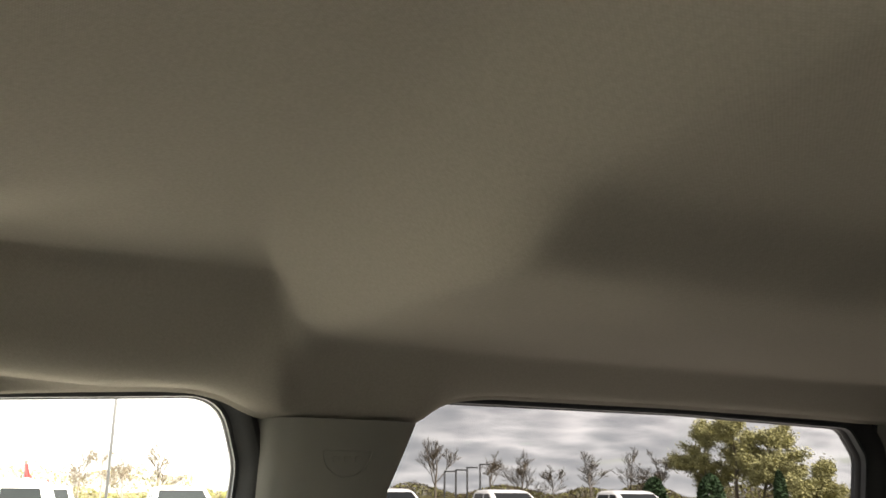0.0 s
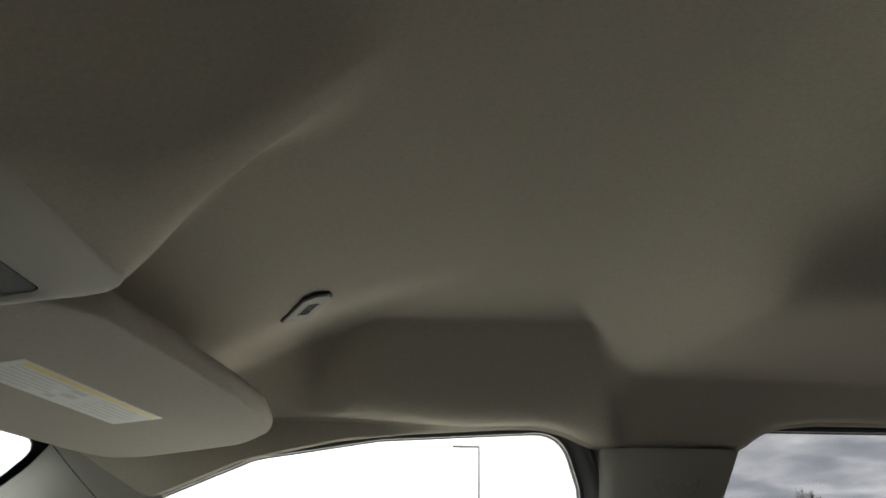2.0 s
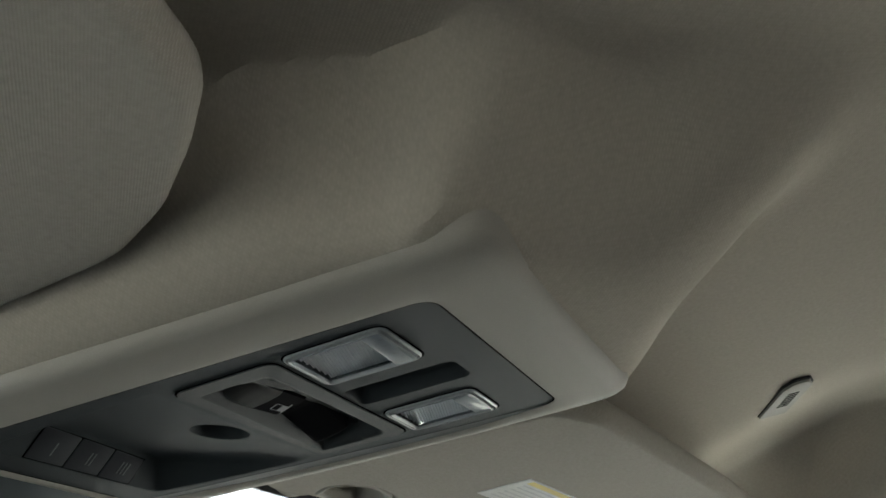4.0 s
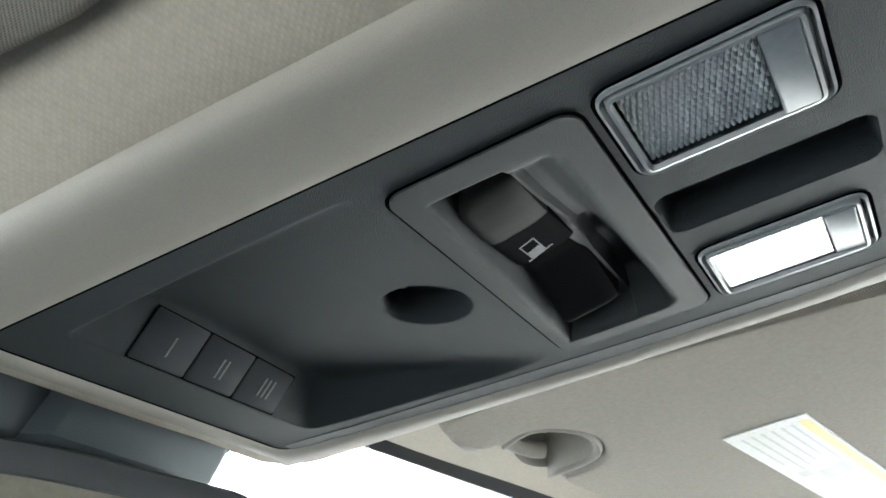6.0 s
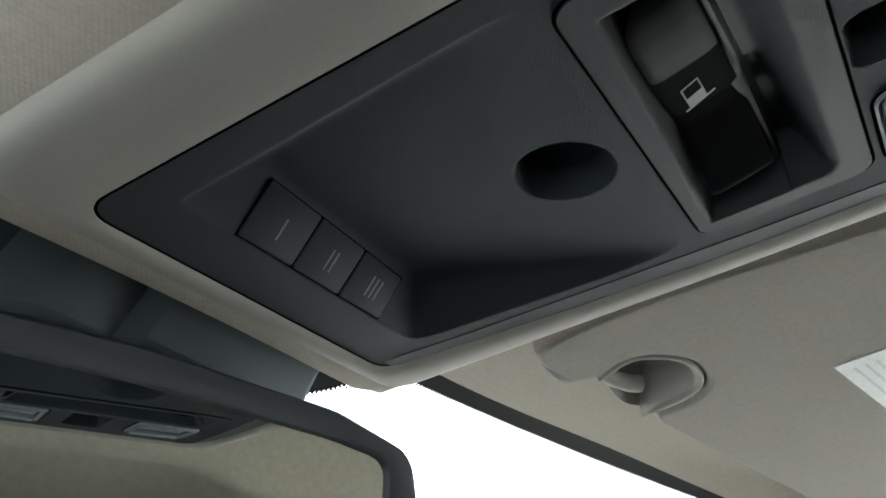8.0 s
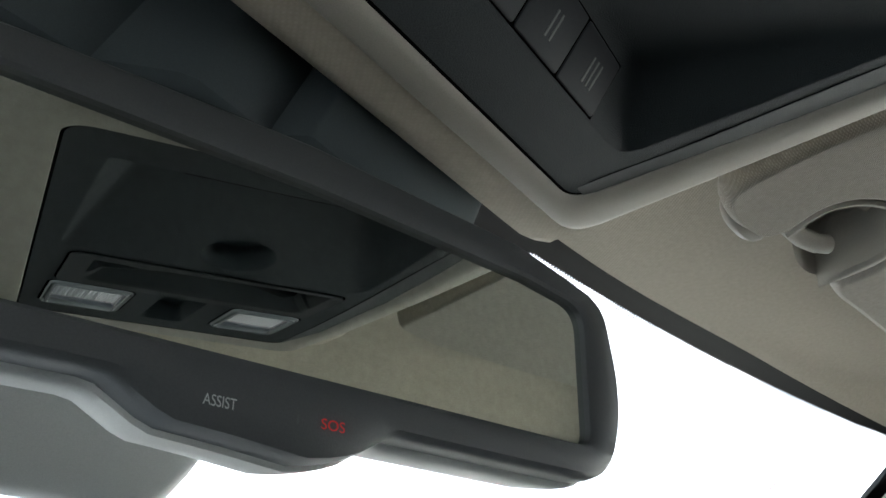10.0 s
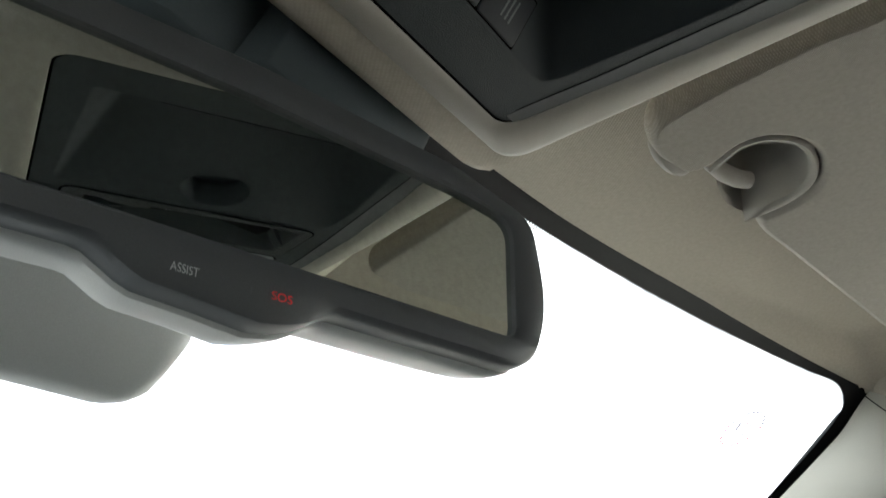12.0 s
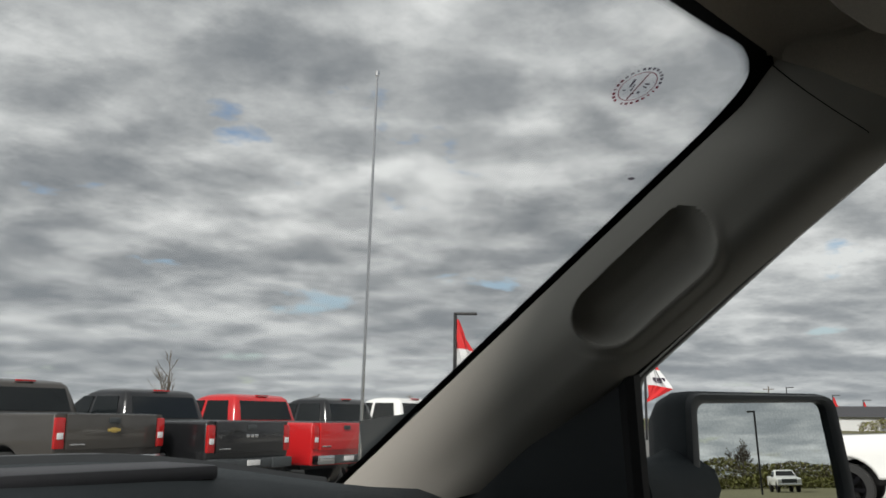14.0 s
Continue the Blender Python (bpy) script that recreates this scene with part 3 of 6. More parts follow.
# ---- A pillars ----
def grab_distance(t, q):
    """Distance to the rim of the grab recess, an oblong skewed to fit the camera's view: negative inside."""
    a, b = -0.898 * (t - 0.415) + 0.344 * (q - 0.51), 0.808 * (t - 0.415)
    ex, ey = -0.130, 0.120
    k = max(0.0, min(1.0, ((a - 0.068) * ex + (b + 0.071) * ey) / (ex * ex + ey * ey)))
    return math.hypot(a - 0.068 - ex * k, b + 0.071 - ey * k) - 0.060


for s, tag in ((1, "right"), (-1, "left")):
    ap = thing("a_pillar_trim_" + tag, (s * 0.76, 0.8, 1.3), "grey beige plastic windshield pillar trim with a recessed grab handle", "pillar trim", kind="structure")
    bm = bmesh.new()
    N, K = 190, 110
    verts = []
    inward = Vector((-0.93, -0.32, -0.12)).normalized()
    for i in range(N + 1):
        t = i / N
        # the edge on the glass, and the edge along the door window
        zf = 1.800 - 0.46 * t
        xf = 0.713 + 0.013 * smooth01(0.0, 0.09, t) + 0.059 * t
        f = Vector((xf, glass_y(xf, zf) - 0.006, zf))
        zr = 1.735 - 0.33 * t
        r = Vector((side_x(zr) + 0.010, 0.345 + (1.775 - zr) / 0.745, zr))
        row = []
        for k in range(K + 1):
            q = k / K
            p = f.lerp(r, q)
            # a flat face that rolls off towards the door window
            rise = math.sin(math.pi / 2 * min(1.0, (q * 0.92 + 0.06) / 0.5)) ** (0.8 + 0.25 * smooth01(0.35, 0.8, t))
            fall = 1 - 0.87 * max(0.0, (q - 0.64) / 0.36) ** 2.1
            bulge = 0.045 * (1 - 0.5 * smooth01(0.45, 0.9, t)) * rise * fall * (0.12 + 0.88 * smooth01(0, 0.16, t))
            d = grab_distance(t, q)
            dent = 0.043 * (1 - (1 - min(1.0, max(0.0, -d) / 0.050)) ** 2.6)
            lip = (0.0020 * math.exp(-((d - 0.008) / 0.007) ** 2) - 0.0009 * math.exp(-((d - 0.026) / 0.0055) ** 2)) * smooth01(0.45, 0.65, q)
            p = p + inward * (bulge - dent + lip)
            row.append(bm.verts.new(Vector((s * p.x, p.y, p.z))))
        verts.append(row)
    seam = [[], []]
    for k in range(86):
        for side, w in zip(seam, (0.0, 0.0016)):
            f = (0.015 + 0.084 * k / K + w) * N
            n = int(f)
            p = verts[n][k].co.lerp(verts[n + 1][k].co, f - n)
            side.append(p + Vector((s * inward.x, inward.y, inward.z)) * 0.0006)
    for i in range(N):
        for k in range(K):
            bm.faces.new((verts[i][k], verts[i + 1][k], verts[i + 1][k + 1], verts[i][k + 1]))
    part("cover", bm, PILLAR, ap)
    # seam as a black strip; the shade of its gap is colour
    bm = bmesh.new()
    loops(bm, seam, closed=False)
    part("joint", bm, GAP_SHADE, ap, smooth=False)
    bm = bmesh.new()
    loops(bm, [[Vector((s * (side_x(z) + 0.004), y, z)) for y, z in ((0.695, 1.53), (0.695, 1.30))], [Vector((s * (side_x(z) - 0.006), y, z)) for y, z in ((0.80, 1.50), (0.80, 1.30))],
               [Vector((s * (side_x(z) - 0.0), y, z)) for y, z in ((1.02, 1.47), (1.02, 1.30))]], closed=False)
    part("sail_panel", bm, DARKER, ap, "black plastic corner panel beside the mirror")
    bm = bmesh.new()
    tube(bm, [Vector((s * (side_x(z) + 0.012), 0.694, z)) for z in (1.52, 1.45, 1.38, 1.30)], 0.012, 8)
    part("corner_seal", bm, RUBBER, ap)

# ---- windshield ----
ws = thing("window_1", (0, 1.0, 1.3), "raked clear windshield with black dotted frit edges", "windshield", kind="structure")


def on_glass(x, z, off=0.0):
    return Vector((x, glass_y(x, z) - off, z))


bm = bmesh.new()
rows = []
for j in range(25):
    z = 1.845 - 0.62 * j / 24
    w = 0.73 + 0.10 * (1.845 - z) / 0.62
    rows.append([on_glass(-w + 2 * w * i / 40, z, -0.004) for i in range(41)])
loops(bm, rows, closed=False)
pane = part("pane", bm, GLASS_CLEAR, ws)
pane.visible_shadow = False


def glass_edge(k):
    """The clear opening of the windshield, from the middle of the header round the corner and down the pillar: k from 0 to 1."""
    if k < 0.5:
        x = 0.645 * k / 0.5
        return x, 1.8262 - 0.0600 * x * x - 0.022 * (1 - smooth01(0.150, 0.215, x))
    t = (k - 0.5) / 0.5
    c = ((0.645, 1.8016), (0.661, 1.8006), (0.673, 1.7991), (0.684, 1.7963), (0.6975, 1.7908), (0.7060, 1.7858), (0.7117, 1.7808), (0.7173, 1.7710), (0.7244, 1.7477))
    if t < 0.28:
        f = t / 0.28 * 8
        i = min(7, int(f))
        a, b = c[i], c[i + 1]
        return a[0] + (b[0] - a[0]) * (f - i), a[1] + (b[1] - a[1]) * (f - i)
    q = (t - 0.28) / 0.72
    return c[8][0] + (0.7845 - c[8][0]) * q, c[8][1] + (1.30 - c[8][1]) * q


EDGE = [glass_edge(k / 120) for k in range(121)]
for s in (1, -1):
    bm = bmesh.new()
    inner = [on_glass(s * x, z, 0.001) for x, z in EDGE]
    outer = []
    for i, (x, z) in enumerate(EDGE):
        a, b = EDGE[max(i - 1, 0)], EDGE[min(i + 1, 120)]
        d = Vector((b[0] - a[0], b[1] - a[1]))
        d = d.normalized() if d.length else Vector((1, 0))
        outer.append(on_glass(s * (x - d.y * 0.05), z + d.x * 0.05, 0.001))
    loops(bm, [inner, outer], closed=False)
    part("frit_band", bm, FRIT, ws)
# dots of the frit, finer away from the band
bm = bmesh.new()


def dot(x, z, r):
    vs = [bm.verts.new(on_glass(x + r * math.cos(q), z + r * 0.6 * math.sin(q), 0.0012)) for q in [math.pi * k / 3.5 for k in range(7)]]
    bm.faces.new(vs)


dense = []
PITCH = 0.0027
for a, b in zip(EDGE, EDGE[1:]):
    a, b = Vector(a), Vector(b)
    e = Vector((b.x - a.x, (b.y - a.y) * 1.70))
    dense.append((a, b, e))
for s in (1, -1):
    for row, r in ((0, 0.00105), (1, 0.00088), (2, 0.00062), (3, 0.0004)):
        run = PITCH * 0.5 * (row % 2)
        for a, b, e in dense:
            while run < e.length:
                p = a.lerp(b, run / e.length)
                nrm = Vector((e.y, -e.x)) / e.length
                q = p + Vector((nrm.x, nrm.y / 1.70)) * (0.0006 + row * 0.0019)
                dot(s * q.x, q.y, r * (1.0 if abs(e.x) > abs(e.y) else 0.62))
                run += PITCH
            run -= e.length
tagged(part("frit_dots", bm, FRIT, ws, smooth=False), kind="stuff")
# perforated patch round the sensor cover, with a border of dots
bm = bmesh.new()
P = 0.0025
for i in range(-65, 66):
    for j in range(0, 66):
        x, z = i * P, 1.8245 - (j + 0.5) * P / 1.70
        e = (abs(x) / 0.152) ** 3 + (max(0.0, 1.812 - z) / 0.082) ** 3
        if e > 1:
            if e < 1.13 and z < 1.79:
                dot(x, z, 0.00085 if e < 1.065 else 0.0006)
            continue
        ring = [(P / 2 * math.cos(q) / max(abs(math.cos(q)), abs(math.sin(q))), P / 2 * math.sin(q) / max(abs(math.cos(q)), abs(math.sin(q)))) for q in [math.pi * k / 4 for k in range(8)]]
        out = [bm.verts.new(on_glass(x + a, z + b / 1.70, 0.0012)) for a, b in ring]
        if z > 1.795:
            bm.faces.new(out)
            continue
        hole = [bm.verts.new(on_glass(x + 0.00084 * math.cos(math.pi * k / 4), z + 0.00084 * math.sin(math.pi * k / 4) / 1.70, 0.0012)) for k in range(8)]
        for k in range(8):
            bm.faces.new((out[k], out[(k + 1) % 8], hole[(k + 1) % 8], hole[k]))
tagged(part("sensor_frit_dots", bm, FRIT, ws, smooth=False), kind="stuff")

# ---- inspection sticker ----
stk = thing("windshield_sticker", on_glass(0.621, 1.759), "round clear sticker printed in red and grey on the windshield", "sticker")


def on_sticker(a, b, off=0.0016):
    """a along the glass to the right, b up the glass."""
    return on_glass(0.621 + a * 0.60, 1.759 + b * 0.41, off)


def flat_ring(r0, r1, mat, name, parent, q0=0.0, q1=2 * math.pi, seg=40):
    bm = bmesh.new()
    rows = [[on_sticker(r * math.cos(q0 + (q1 - q0) * k / seg), r * math.sin(q0 + (q1 - q0) * k / seg)) for k in range(seg + 1)] for r in (r0, r1)]
    loops(bm, rows, closed=False)
    return part(name, bm, mat, parent, smooth=False)


flat_ring(0.0235, 0.0247, RED_STICK, "rim", stk)
bm = bmesh.new()
for sgn in (1, -1):
    pts = [(-0.004 * sgn - 0.0008, 0.0225 * sgn), (-0.004 * sgn + 0.0012, 0.0225 * sgn), (0.0012, 0.0), (-0.0008, 0.0)]
    bm.faces.new([bm.verts.new(on_sticker(a, b, 0.0018)) for a, b in pts])
part("slash", bm, RED_STICK, stk, smooth=False)
for k in range(26):
    q = 2 * math.pi * k / 26
    if 4.45 < q < 4.75:
        continue
    bm = bmesh.new()
    c, t = Vector((0.0298 * math.cos(q), 0.0298 * math.sin(q))), Vector((-math.sin(q), math.cos(q)))
    nrm = Vector((math.cos(q), math.sin(q)))
    hw, hh = (0.0022, 0.0019) if k % 5 else (0.0012, 0.0019)
    bm.faces.new([bm.verts.new(on_sticker(*(c + t * a * hw + nrm * b * hh))) for a, b in ((-1, -1), (1, -1), (1, 1), (-1, 1))])
    part("print_bar", bm, GREY_STICK if 0.3 < q < 2.9 else RED_STICK, stk, smooth=False)
for a0, b0, w, h, tilt in ((-0.012, 0.002, 0.0035, 0.014, 0.35), (-0.005, -0.004, 0.002, 0.012, 0.35), (0.010, 0.007, 0.008, 0.0025, 0.1), (0.011, 0.002, 0.007, 0.0022, -0.1),
                           (0.010, -0.008, 0.004, 0.004, 0.2), (0.003, -0.012, 0.005, 0.002, 0.2), (-0.013, -0.011, 0.004, 0.002, 0.4)):
    bm = bmesh.new()
    ca, sa = math.cos(tilt), math.sin(tilt)
    bm.faces.new([bm.verts.new(on_sticker(a0 + (p * w * ca - r * h * sa) * 0.5, b0 + (p * w * sa + r * h * ca) * 0.5)) for p, r in ((-1, -1), (1, -1), (1, 1), (-1, 1))])
    part("print_mark", bm, GREY_STICK, stk, smooth=False)
bm = bmesh.new()
bm.faces.new([bm.verts.new(on_glass(0.709 + 0.0035 * math.cos(q) + 0.001 * math.sin(3 * q), 1.7025 + 0.0012 * math.sin(q), 0.0012)) for q in [2 * math.pi * k / 9 for k in range(9)]])
part("bird_dropping", bm, GREY_STICK, label="small grey speck of dirt on the windshield", category="speck", smooth=False)

# ---- overhead console ----
console = thing("overhead_console", con(0, 0.44), "beige overhead console with a charcoal switch panel under the headliner", "overhead console")
PANEL = fillet([(-0.0700, 0.2985), (0.0795, 0.2985), (0.0866, 0.350), (0.0848, 0.440), (0.0792, 0.505), (0.0698, 0.5788), (-0.0828, 0.5788)], [0.009, 0.009, 0.06, 0.2, 0.2, 0.010, 0.010], 8)
OUT = fillet([(-0.1005, 0.262), (0.104, 0.262), (0.1055, 0.350), (0.1045, 0.440), (0.1025, 0.505), (0.1000, 0.593), (-0.1165, 0.594)], [0.024, 0.016, 0.06, 0.2, 0.2, 0.015, 0.018], 8)


def between(a, b, t):
    return [(p[0] + (q[0] - p[0]) * t, p[1] + (q[1] - p[1]) * t) for p, q in zip(a, b)]


bm = bmesh.new()
rows = [[con(u, v, 0.006) for u, v in grown(PANEL, 0.0008)], [con(u, v, 0.0008) for u, v in grown(PANEL, 0.0008)], [con(u, v, 0.0001) for u, v in grown(PANEL, 0.0012)]]
for t, d in ((0.15, -0.0010), (0.45, 0.0), (0.72, 0.0010), (0.88, 0.0026), (0.96, 0.0048), (1.0, 0.0080), (1.0, 0.030)):
    rows.append([con(u, v, d) for u, v in between(grown(PANEL, 0.0016), OUT, t)])
loops(bm, rows)
part("bezel", bm, BEIGE, console, "smooth beige plastic surround")


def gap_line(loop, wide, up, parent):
    """A black strip round a let-in piece: the shade of its gap, painted."""
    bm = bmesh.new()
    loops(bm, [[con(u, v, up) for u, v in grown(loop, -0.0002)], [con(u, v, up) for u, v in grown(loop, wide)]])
    part("joint", bm, GAP_SHADE, parent, smooth=False)


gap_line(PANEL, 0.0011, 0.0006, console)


def rr(u, v, u0, u1, v0, v1, r):
    """Signed distance to a rounded rectangle, negative inside."""
    du, dv = abs(u - (u0 + u1) / 2) - (u1 - u0) / 2 + r, abs(v - (v0 + v1) / 2) - (v1 - v0) / 2 + r
    return math.hypot(max(du, 0), max(dv, 0)) + min(max(du, dv), 0) - r


LAMPS = ((-0.0612, -0.0224), (0.0300, 0.0657))
LV0, LV1 = 0.3262, 0.3762
SW = (-0.0613, 0.0669, 0.3808, 0.4383)


def inside(u, v, loop):
    """Whether a point lies within a 2D outline."""
    odd = False
    for (a, b), (c, d) in zip(loop, loop[1:] + loop[:1]):
        if (b > v) != (d > v) and u < a + (c - a) * (v - b) / (d - b):
            odd = not odd
    return odd


def panel_up(u, v):
    up = 0.0008
    # the scoop with the three buttons: a floor that deepens ahead, a steep front wall, a straight side wall and a rounded one
    if 0.440 < v < 0.562:
        floor = 0.158 * (v - 0.4475)
        deep = softmin(floor, 1.02 * (0.5562 - v), k=0.0014)
        deep = softmin(deep, 0.95 * (0.0722 - 0.125 * (v - 0.448) - u), k=0.0032)
        deep = softmin(deep, 1.05 * (u + 0.0665), k=0.0010)
        up += max(0.0, deep + 0.0006)
    d = math.hypot(u - 0.0042, v - 0.4628) - 0.0150
    if d < 0.0015:
        up += 0.011 * (1 - smooth01(-0.0016, 0.0012, d))
    if v < 0.445:
        d = rr(u, v, *SW, 0.007)
        if d < -0.0026:
            up += 0.018
        for a, b in LAMPS:
            d = rr(u, v, a, b, LV0, LV1, 0.006)
            if d < -0.0022:
                up += 0.009
        d = rr(u, v, -0.0068, 0.0140, 0.3195, 0.3786, 0.004)
        if d < 0.001:
            # a pocket whose floor slopes away
            up += (0.013 - 0.003 * smooth01(-0.008, 0.012, u)) * (1 - smooth01(-0.0012, 0.001, d))
    return up


bm = bmesh.new()
U, Vv = 270, 420
EDGE_OUT = grown(PANEL, 0.0030)
us, vv = [-0.0875 + 0.180 * i / U for i in range(U + 1)], [0.2945 + 0.2865 * j / Vv for j in range(Vv + 1)]
grid = [[bm.verts.new(con(u, v, panel_up(u, v))) for v in vv] for u in us]
for i in range(U):
    for j in range(Vv):
        if 4 < i < 235 and 4 < j < Vv - 6 or inside((us[i] + us[i + 1]) / 2, (vv[j] + vv[j + 1]) / 2, EDGE_OUT):
            bm.faces.new((grid[i][j], grid[i + 1][j], grid[i + 1][j + 1], grid[i][j + 1]))
for v in [v for v in bm.verts if not v.link_faces]:
    bm.verts.remove(v)
part("panel", bm, DARK, console, "charcoal grained plastic insert")
# a fine seam along the panel's edge over the passenger side, its shade a black strip
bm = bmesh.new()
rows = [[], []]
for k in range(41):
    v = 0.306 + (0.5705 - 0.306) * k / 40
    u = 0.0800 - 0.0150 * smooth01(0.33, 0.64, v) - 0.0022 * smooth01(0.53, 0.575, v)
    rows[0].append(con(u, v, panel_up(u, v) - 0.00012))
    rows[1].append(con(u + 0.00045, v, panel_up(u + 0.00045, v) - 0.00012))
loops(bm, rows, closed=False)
part("joint", bm, GAP_SHADE, console, smooth=False)
# shade on the bezel's inner bevel, put in as a flat grey strip
bm = bmesh.new()
rows = [[], [], []]
for k in range(61):
    v = 0.3015 + (0.5750 - 0.3015) * k / 60
    u = 0.0808 - 0.0150 * smooth01(0.33, 0.64, v) - 0.0022 * smooth01(0.53, 0.575, v)
    out = u
    while out < 0.095 and inside(out + 0.0005, v, PANEL):
        out += 0.0005
    rows[0].append(con(u, v, panel_up(u, v) - 0.00015))
    rows[1].append(con(out, v, 0.00045))
    rows[2].append(con(out + 0.0013, v, 0.00030))
loops(bm, rows, closed=False)
part("bevel_shade_strip", bm, BEVEL_SHADE, console, "grey strip standing in for the shaded bevel of the surround")

# three remote buttons on the front wall of the scoop
for k, (a, b) in enumerate(((-0.0430, -0.0172), (-0.0164, 0.0084), (0.0092, 0.0338))):
    def on_wall(p, q, d):
        """p across, q up the wall."""
        v = 0.5572 - q * 0.70
        return con(p, v, panel_up(p, v)) + Vector((0, -0.74, -0.67)) * d
    bm = slab(fillet([(a, 0.0015), (b, 0.0015), (b - 0.001 * (k == 2), 0.0200 - 0.001 * k), (a, 0.0210 - 0.001 * k)], 0.0012, 3), on_wall, -0.002, 0.0007, 0.0005, 2)
    # gap shade round each button, put in as a black plate
    bj = slab([(a - 0.0005, 0.0010), (b + 0.0005, 0.0010), (b + 0.0005 - 0.001 * (k == 2), 0.0205 - 0.001 * k), (a - 0.0005, 0.0215 - 0.001 * k)], on_wall, -0.002, 0.00025, 0.0001, 1)
    part("joint", bj, GAP_SHADE, console, smooth=False)
    btn = part("button", bm, BUTTON, console, "charcoal remote button with bars")
    for n in range(k + 1):
        bm = bmesh.new()
        c = (a + b) / 2 + 0.001 + (n - k / 2) * 0.0026
        slab([(c - 0.0005, 0.0060), (c + 0.0005, 0.0060), (c + 0.0005, 0.0135), (c - 0.0005, 0.0135)], on_wall, 0.0006, 0.0009, 0.0001, 1, bm)
        part("bar_mark", bm, FAINT_INK, btn)

# rear window switch module
bm = bmesh.new()
MU, MV = 160, 90


def mod_up(u, v):
    """A pocket with a sloping front wall; a thin ridge parts the rocker's bay from a trough that deepens to the side."""
    d = max(rr(u, v, -0.0510, 0.0600, 0.3895, 0.4500, 0.007), v - 0.4300 - 0.0034 * smooth01(-0.055, 0.055, u))
    bay = 0.0095 * (1 - smooth01(-0.0048, 0.0, d))
    trough = 0.0165 * (1 - smooth01(-0.0125, 0.0, d)) * (0.40 + 0.60 * smooth01(-0.045, 0.040, u))
    up = -0.0003 + (bay if v > 0.4062 else trough)
    top = 0.0030 + 0.0085 * smooth01(-0.050, 0.020, u)
    up -= max(0.0, up - top) * math.exp(-((v - 0.4064) / 0.0013) ** 4) * smooth01(-0.050, -0.044, u) * (1 - smooth01(0.024, 0.040, u))
    # a thumb notch in the ridge
    up += 0.0035 * math.exp(-((u - 0.0085) / 0.0065) ** 4 - ((v - 0.4035) / 0.0028) ** 2)
    return up


def into_round(u, v, u0, u1, v0, v1, r):
    """Draws a point that lies outside a rounded rectangle in to its edge."""
    du, dv = u - max(u0 + r, min(u1 - r, u)), v - max(v0 + r, min(v1 - r, v))
    k = math.hypot(du, dv)
    return (u, v) if k <= r else (u - du * (1 - r / k), v - dv * (1 - r / k))


MODBOX = (-0.0608, 0.0664, 0.3813, 0.4378, 0.0060)
vs = []
for i in range(-1, MU + 2):
    row = []
    for j in range(-1, MV + 2):
        ci, cj = max(0, min(MU, i)), max(0, min(MV, j))
        u, v = into_round(-0.0608 + 0.1272 * ci / MU, 0.3813 + 0.0565 * cj / MV, *MODBOX)
        row.append(bm.verts.new(con(u, v, 0.006 if (i != ci or j != cj) else mod_up(u, v))))
    vs.append(row)
for i in range(MU + 2):
    for j in range(MV + 2):
        bm.faces.new((vs[i][j], vs[i + 1][j], vs[i + 1][j + 1], vs[i][j + 1]))
bmesh.ops.remove_doubles(bm, verts=bm.verts[:], dist=0.00002)
module = part("switch_module", bm, MODULE, console, "charcoal recessed switch housing")
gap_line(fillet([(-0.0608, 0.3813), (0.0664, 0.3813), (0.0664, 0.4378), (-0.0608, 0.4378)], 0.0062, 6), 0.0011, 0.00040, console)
# rocker: a barrel with a satin end and a gloss black end


ROCKER = [(-0.0440, 0.0125), (-0.0428, 0.0088), (-0.0405, 0.0066), (-0.0370, 0.0054), (-0.0310, 0.0048), (-0.0230, 0.0048), (-0.0150, 0.0054), (-0.0080, 0.0061), (0.0, 0.0069), (0.0042, 0.0072), (0.0048, 0.0094), (0.0120, 0.0090),
          (0.0300, 0.0052), (0.0425, 0.0022), (0.0445, 0.0024), (0.0456, 0.0045), (0.0460, 0.0125)]


def rocker_up(u, k):
    for (a, p), (b, q) in zip(ROCKER, ROCKER[1:]):
        if u <= b:
            break
    t = max(0.0, min(1.0, (u - a) / (b - a)))
    return p + (q - p) * t - 0.0032 * k / 16 + 0.0012 * abs(k / 8 - 1) ** 6


def rocker_v(u, k):
    """The rocker is rounded off at its satin end."""
    t = (u + 0.044) / 0.090
    round_end = 1 - 0.34 * max(0.0, (-0.0335 - u) / 0.0105) ** 2
    return 0.4085 - 0.0010 * t + (0.0189 + 0.0016 * t) * round_end * k / 16


for u0, u1, mat, nm in ((-0.0440, -0.0158, SATIN, "rocker_end"), (-0.0155, 0.0460, GLOSS_BLACK, "rocker")):
    bm = bmesh.new()
    rows = []
    for i in range(61):
        u = u0 + (u1 - u0) * i / 60
        near = [sum(rocker_up(u + e, k) for e in ((-0.0012, 0.0, 0.0012) if u < -0.018 else (0.0,))) / (3 if u < -0.018 else 1) for k in range(17)]
        rows.append([con(u, rocker_v(u, 0) - 0.0002, 0.016)] + [con(u, rocker_v(u, k), near[k]) for k in range(17)] + [con(u, rocker_v(u, 16) + 0.0002, 0.016)])
    loops(bm, rows, closed=False)
    part(nm, bm, mat, module)
# pictogram of the sliding window: outline, half pane, slide bars


def on_rocker(a, b):
    u, v = -0.0015 + a * 1.5 + b * 0.2, 0.4185 + b * 0.72
    return con(u, v, rocker_up(u, (v - 0.4080) / 0.00122) - 0.0003)


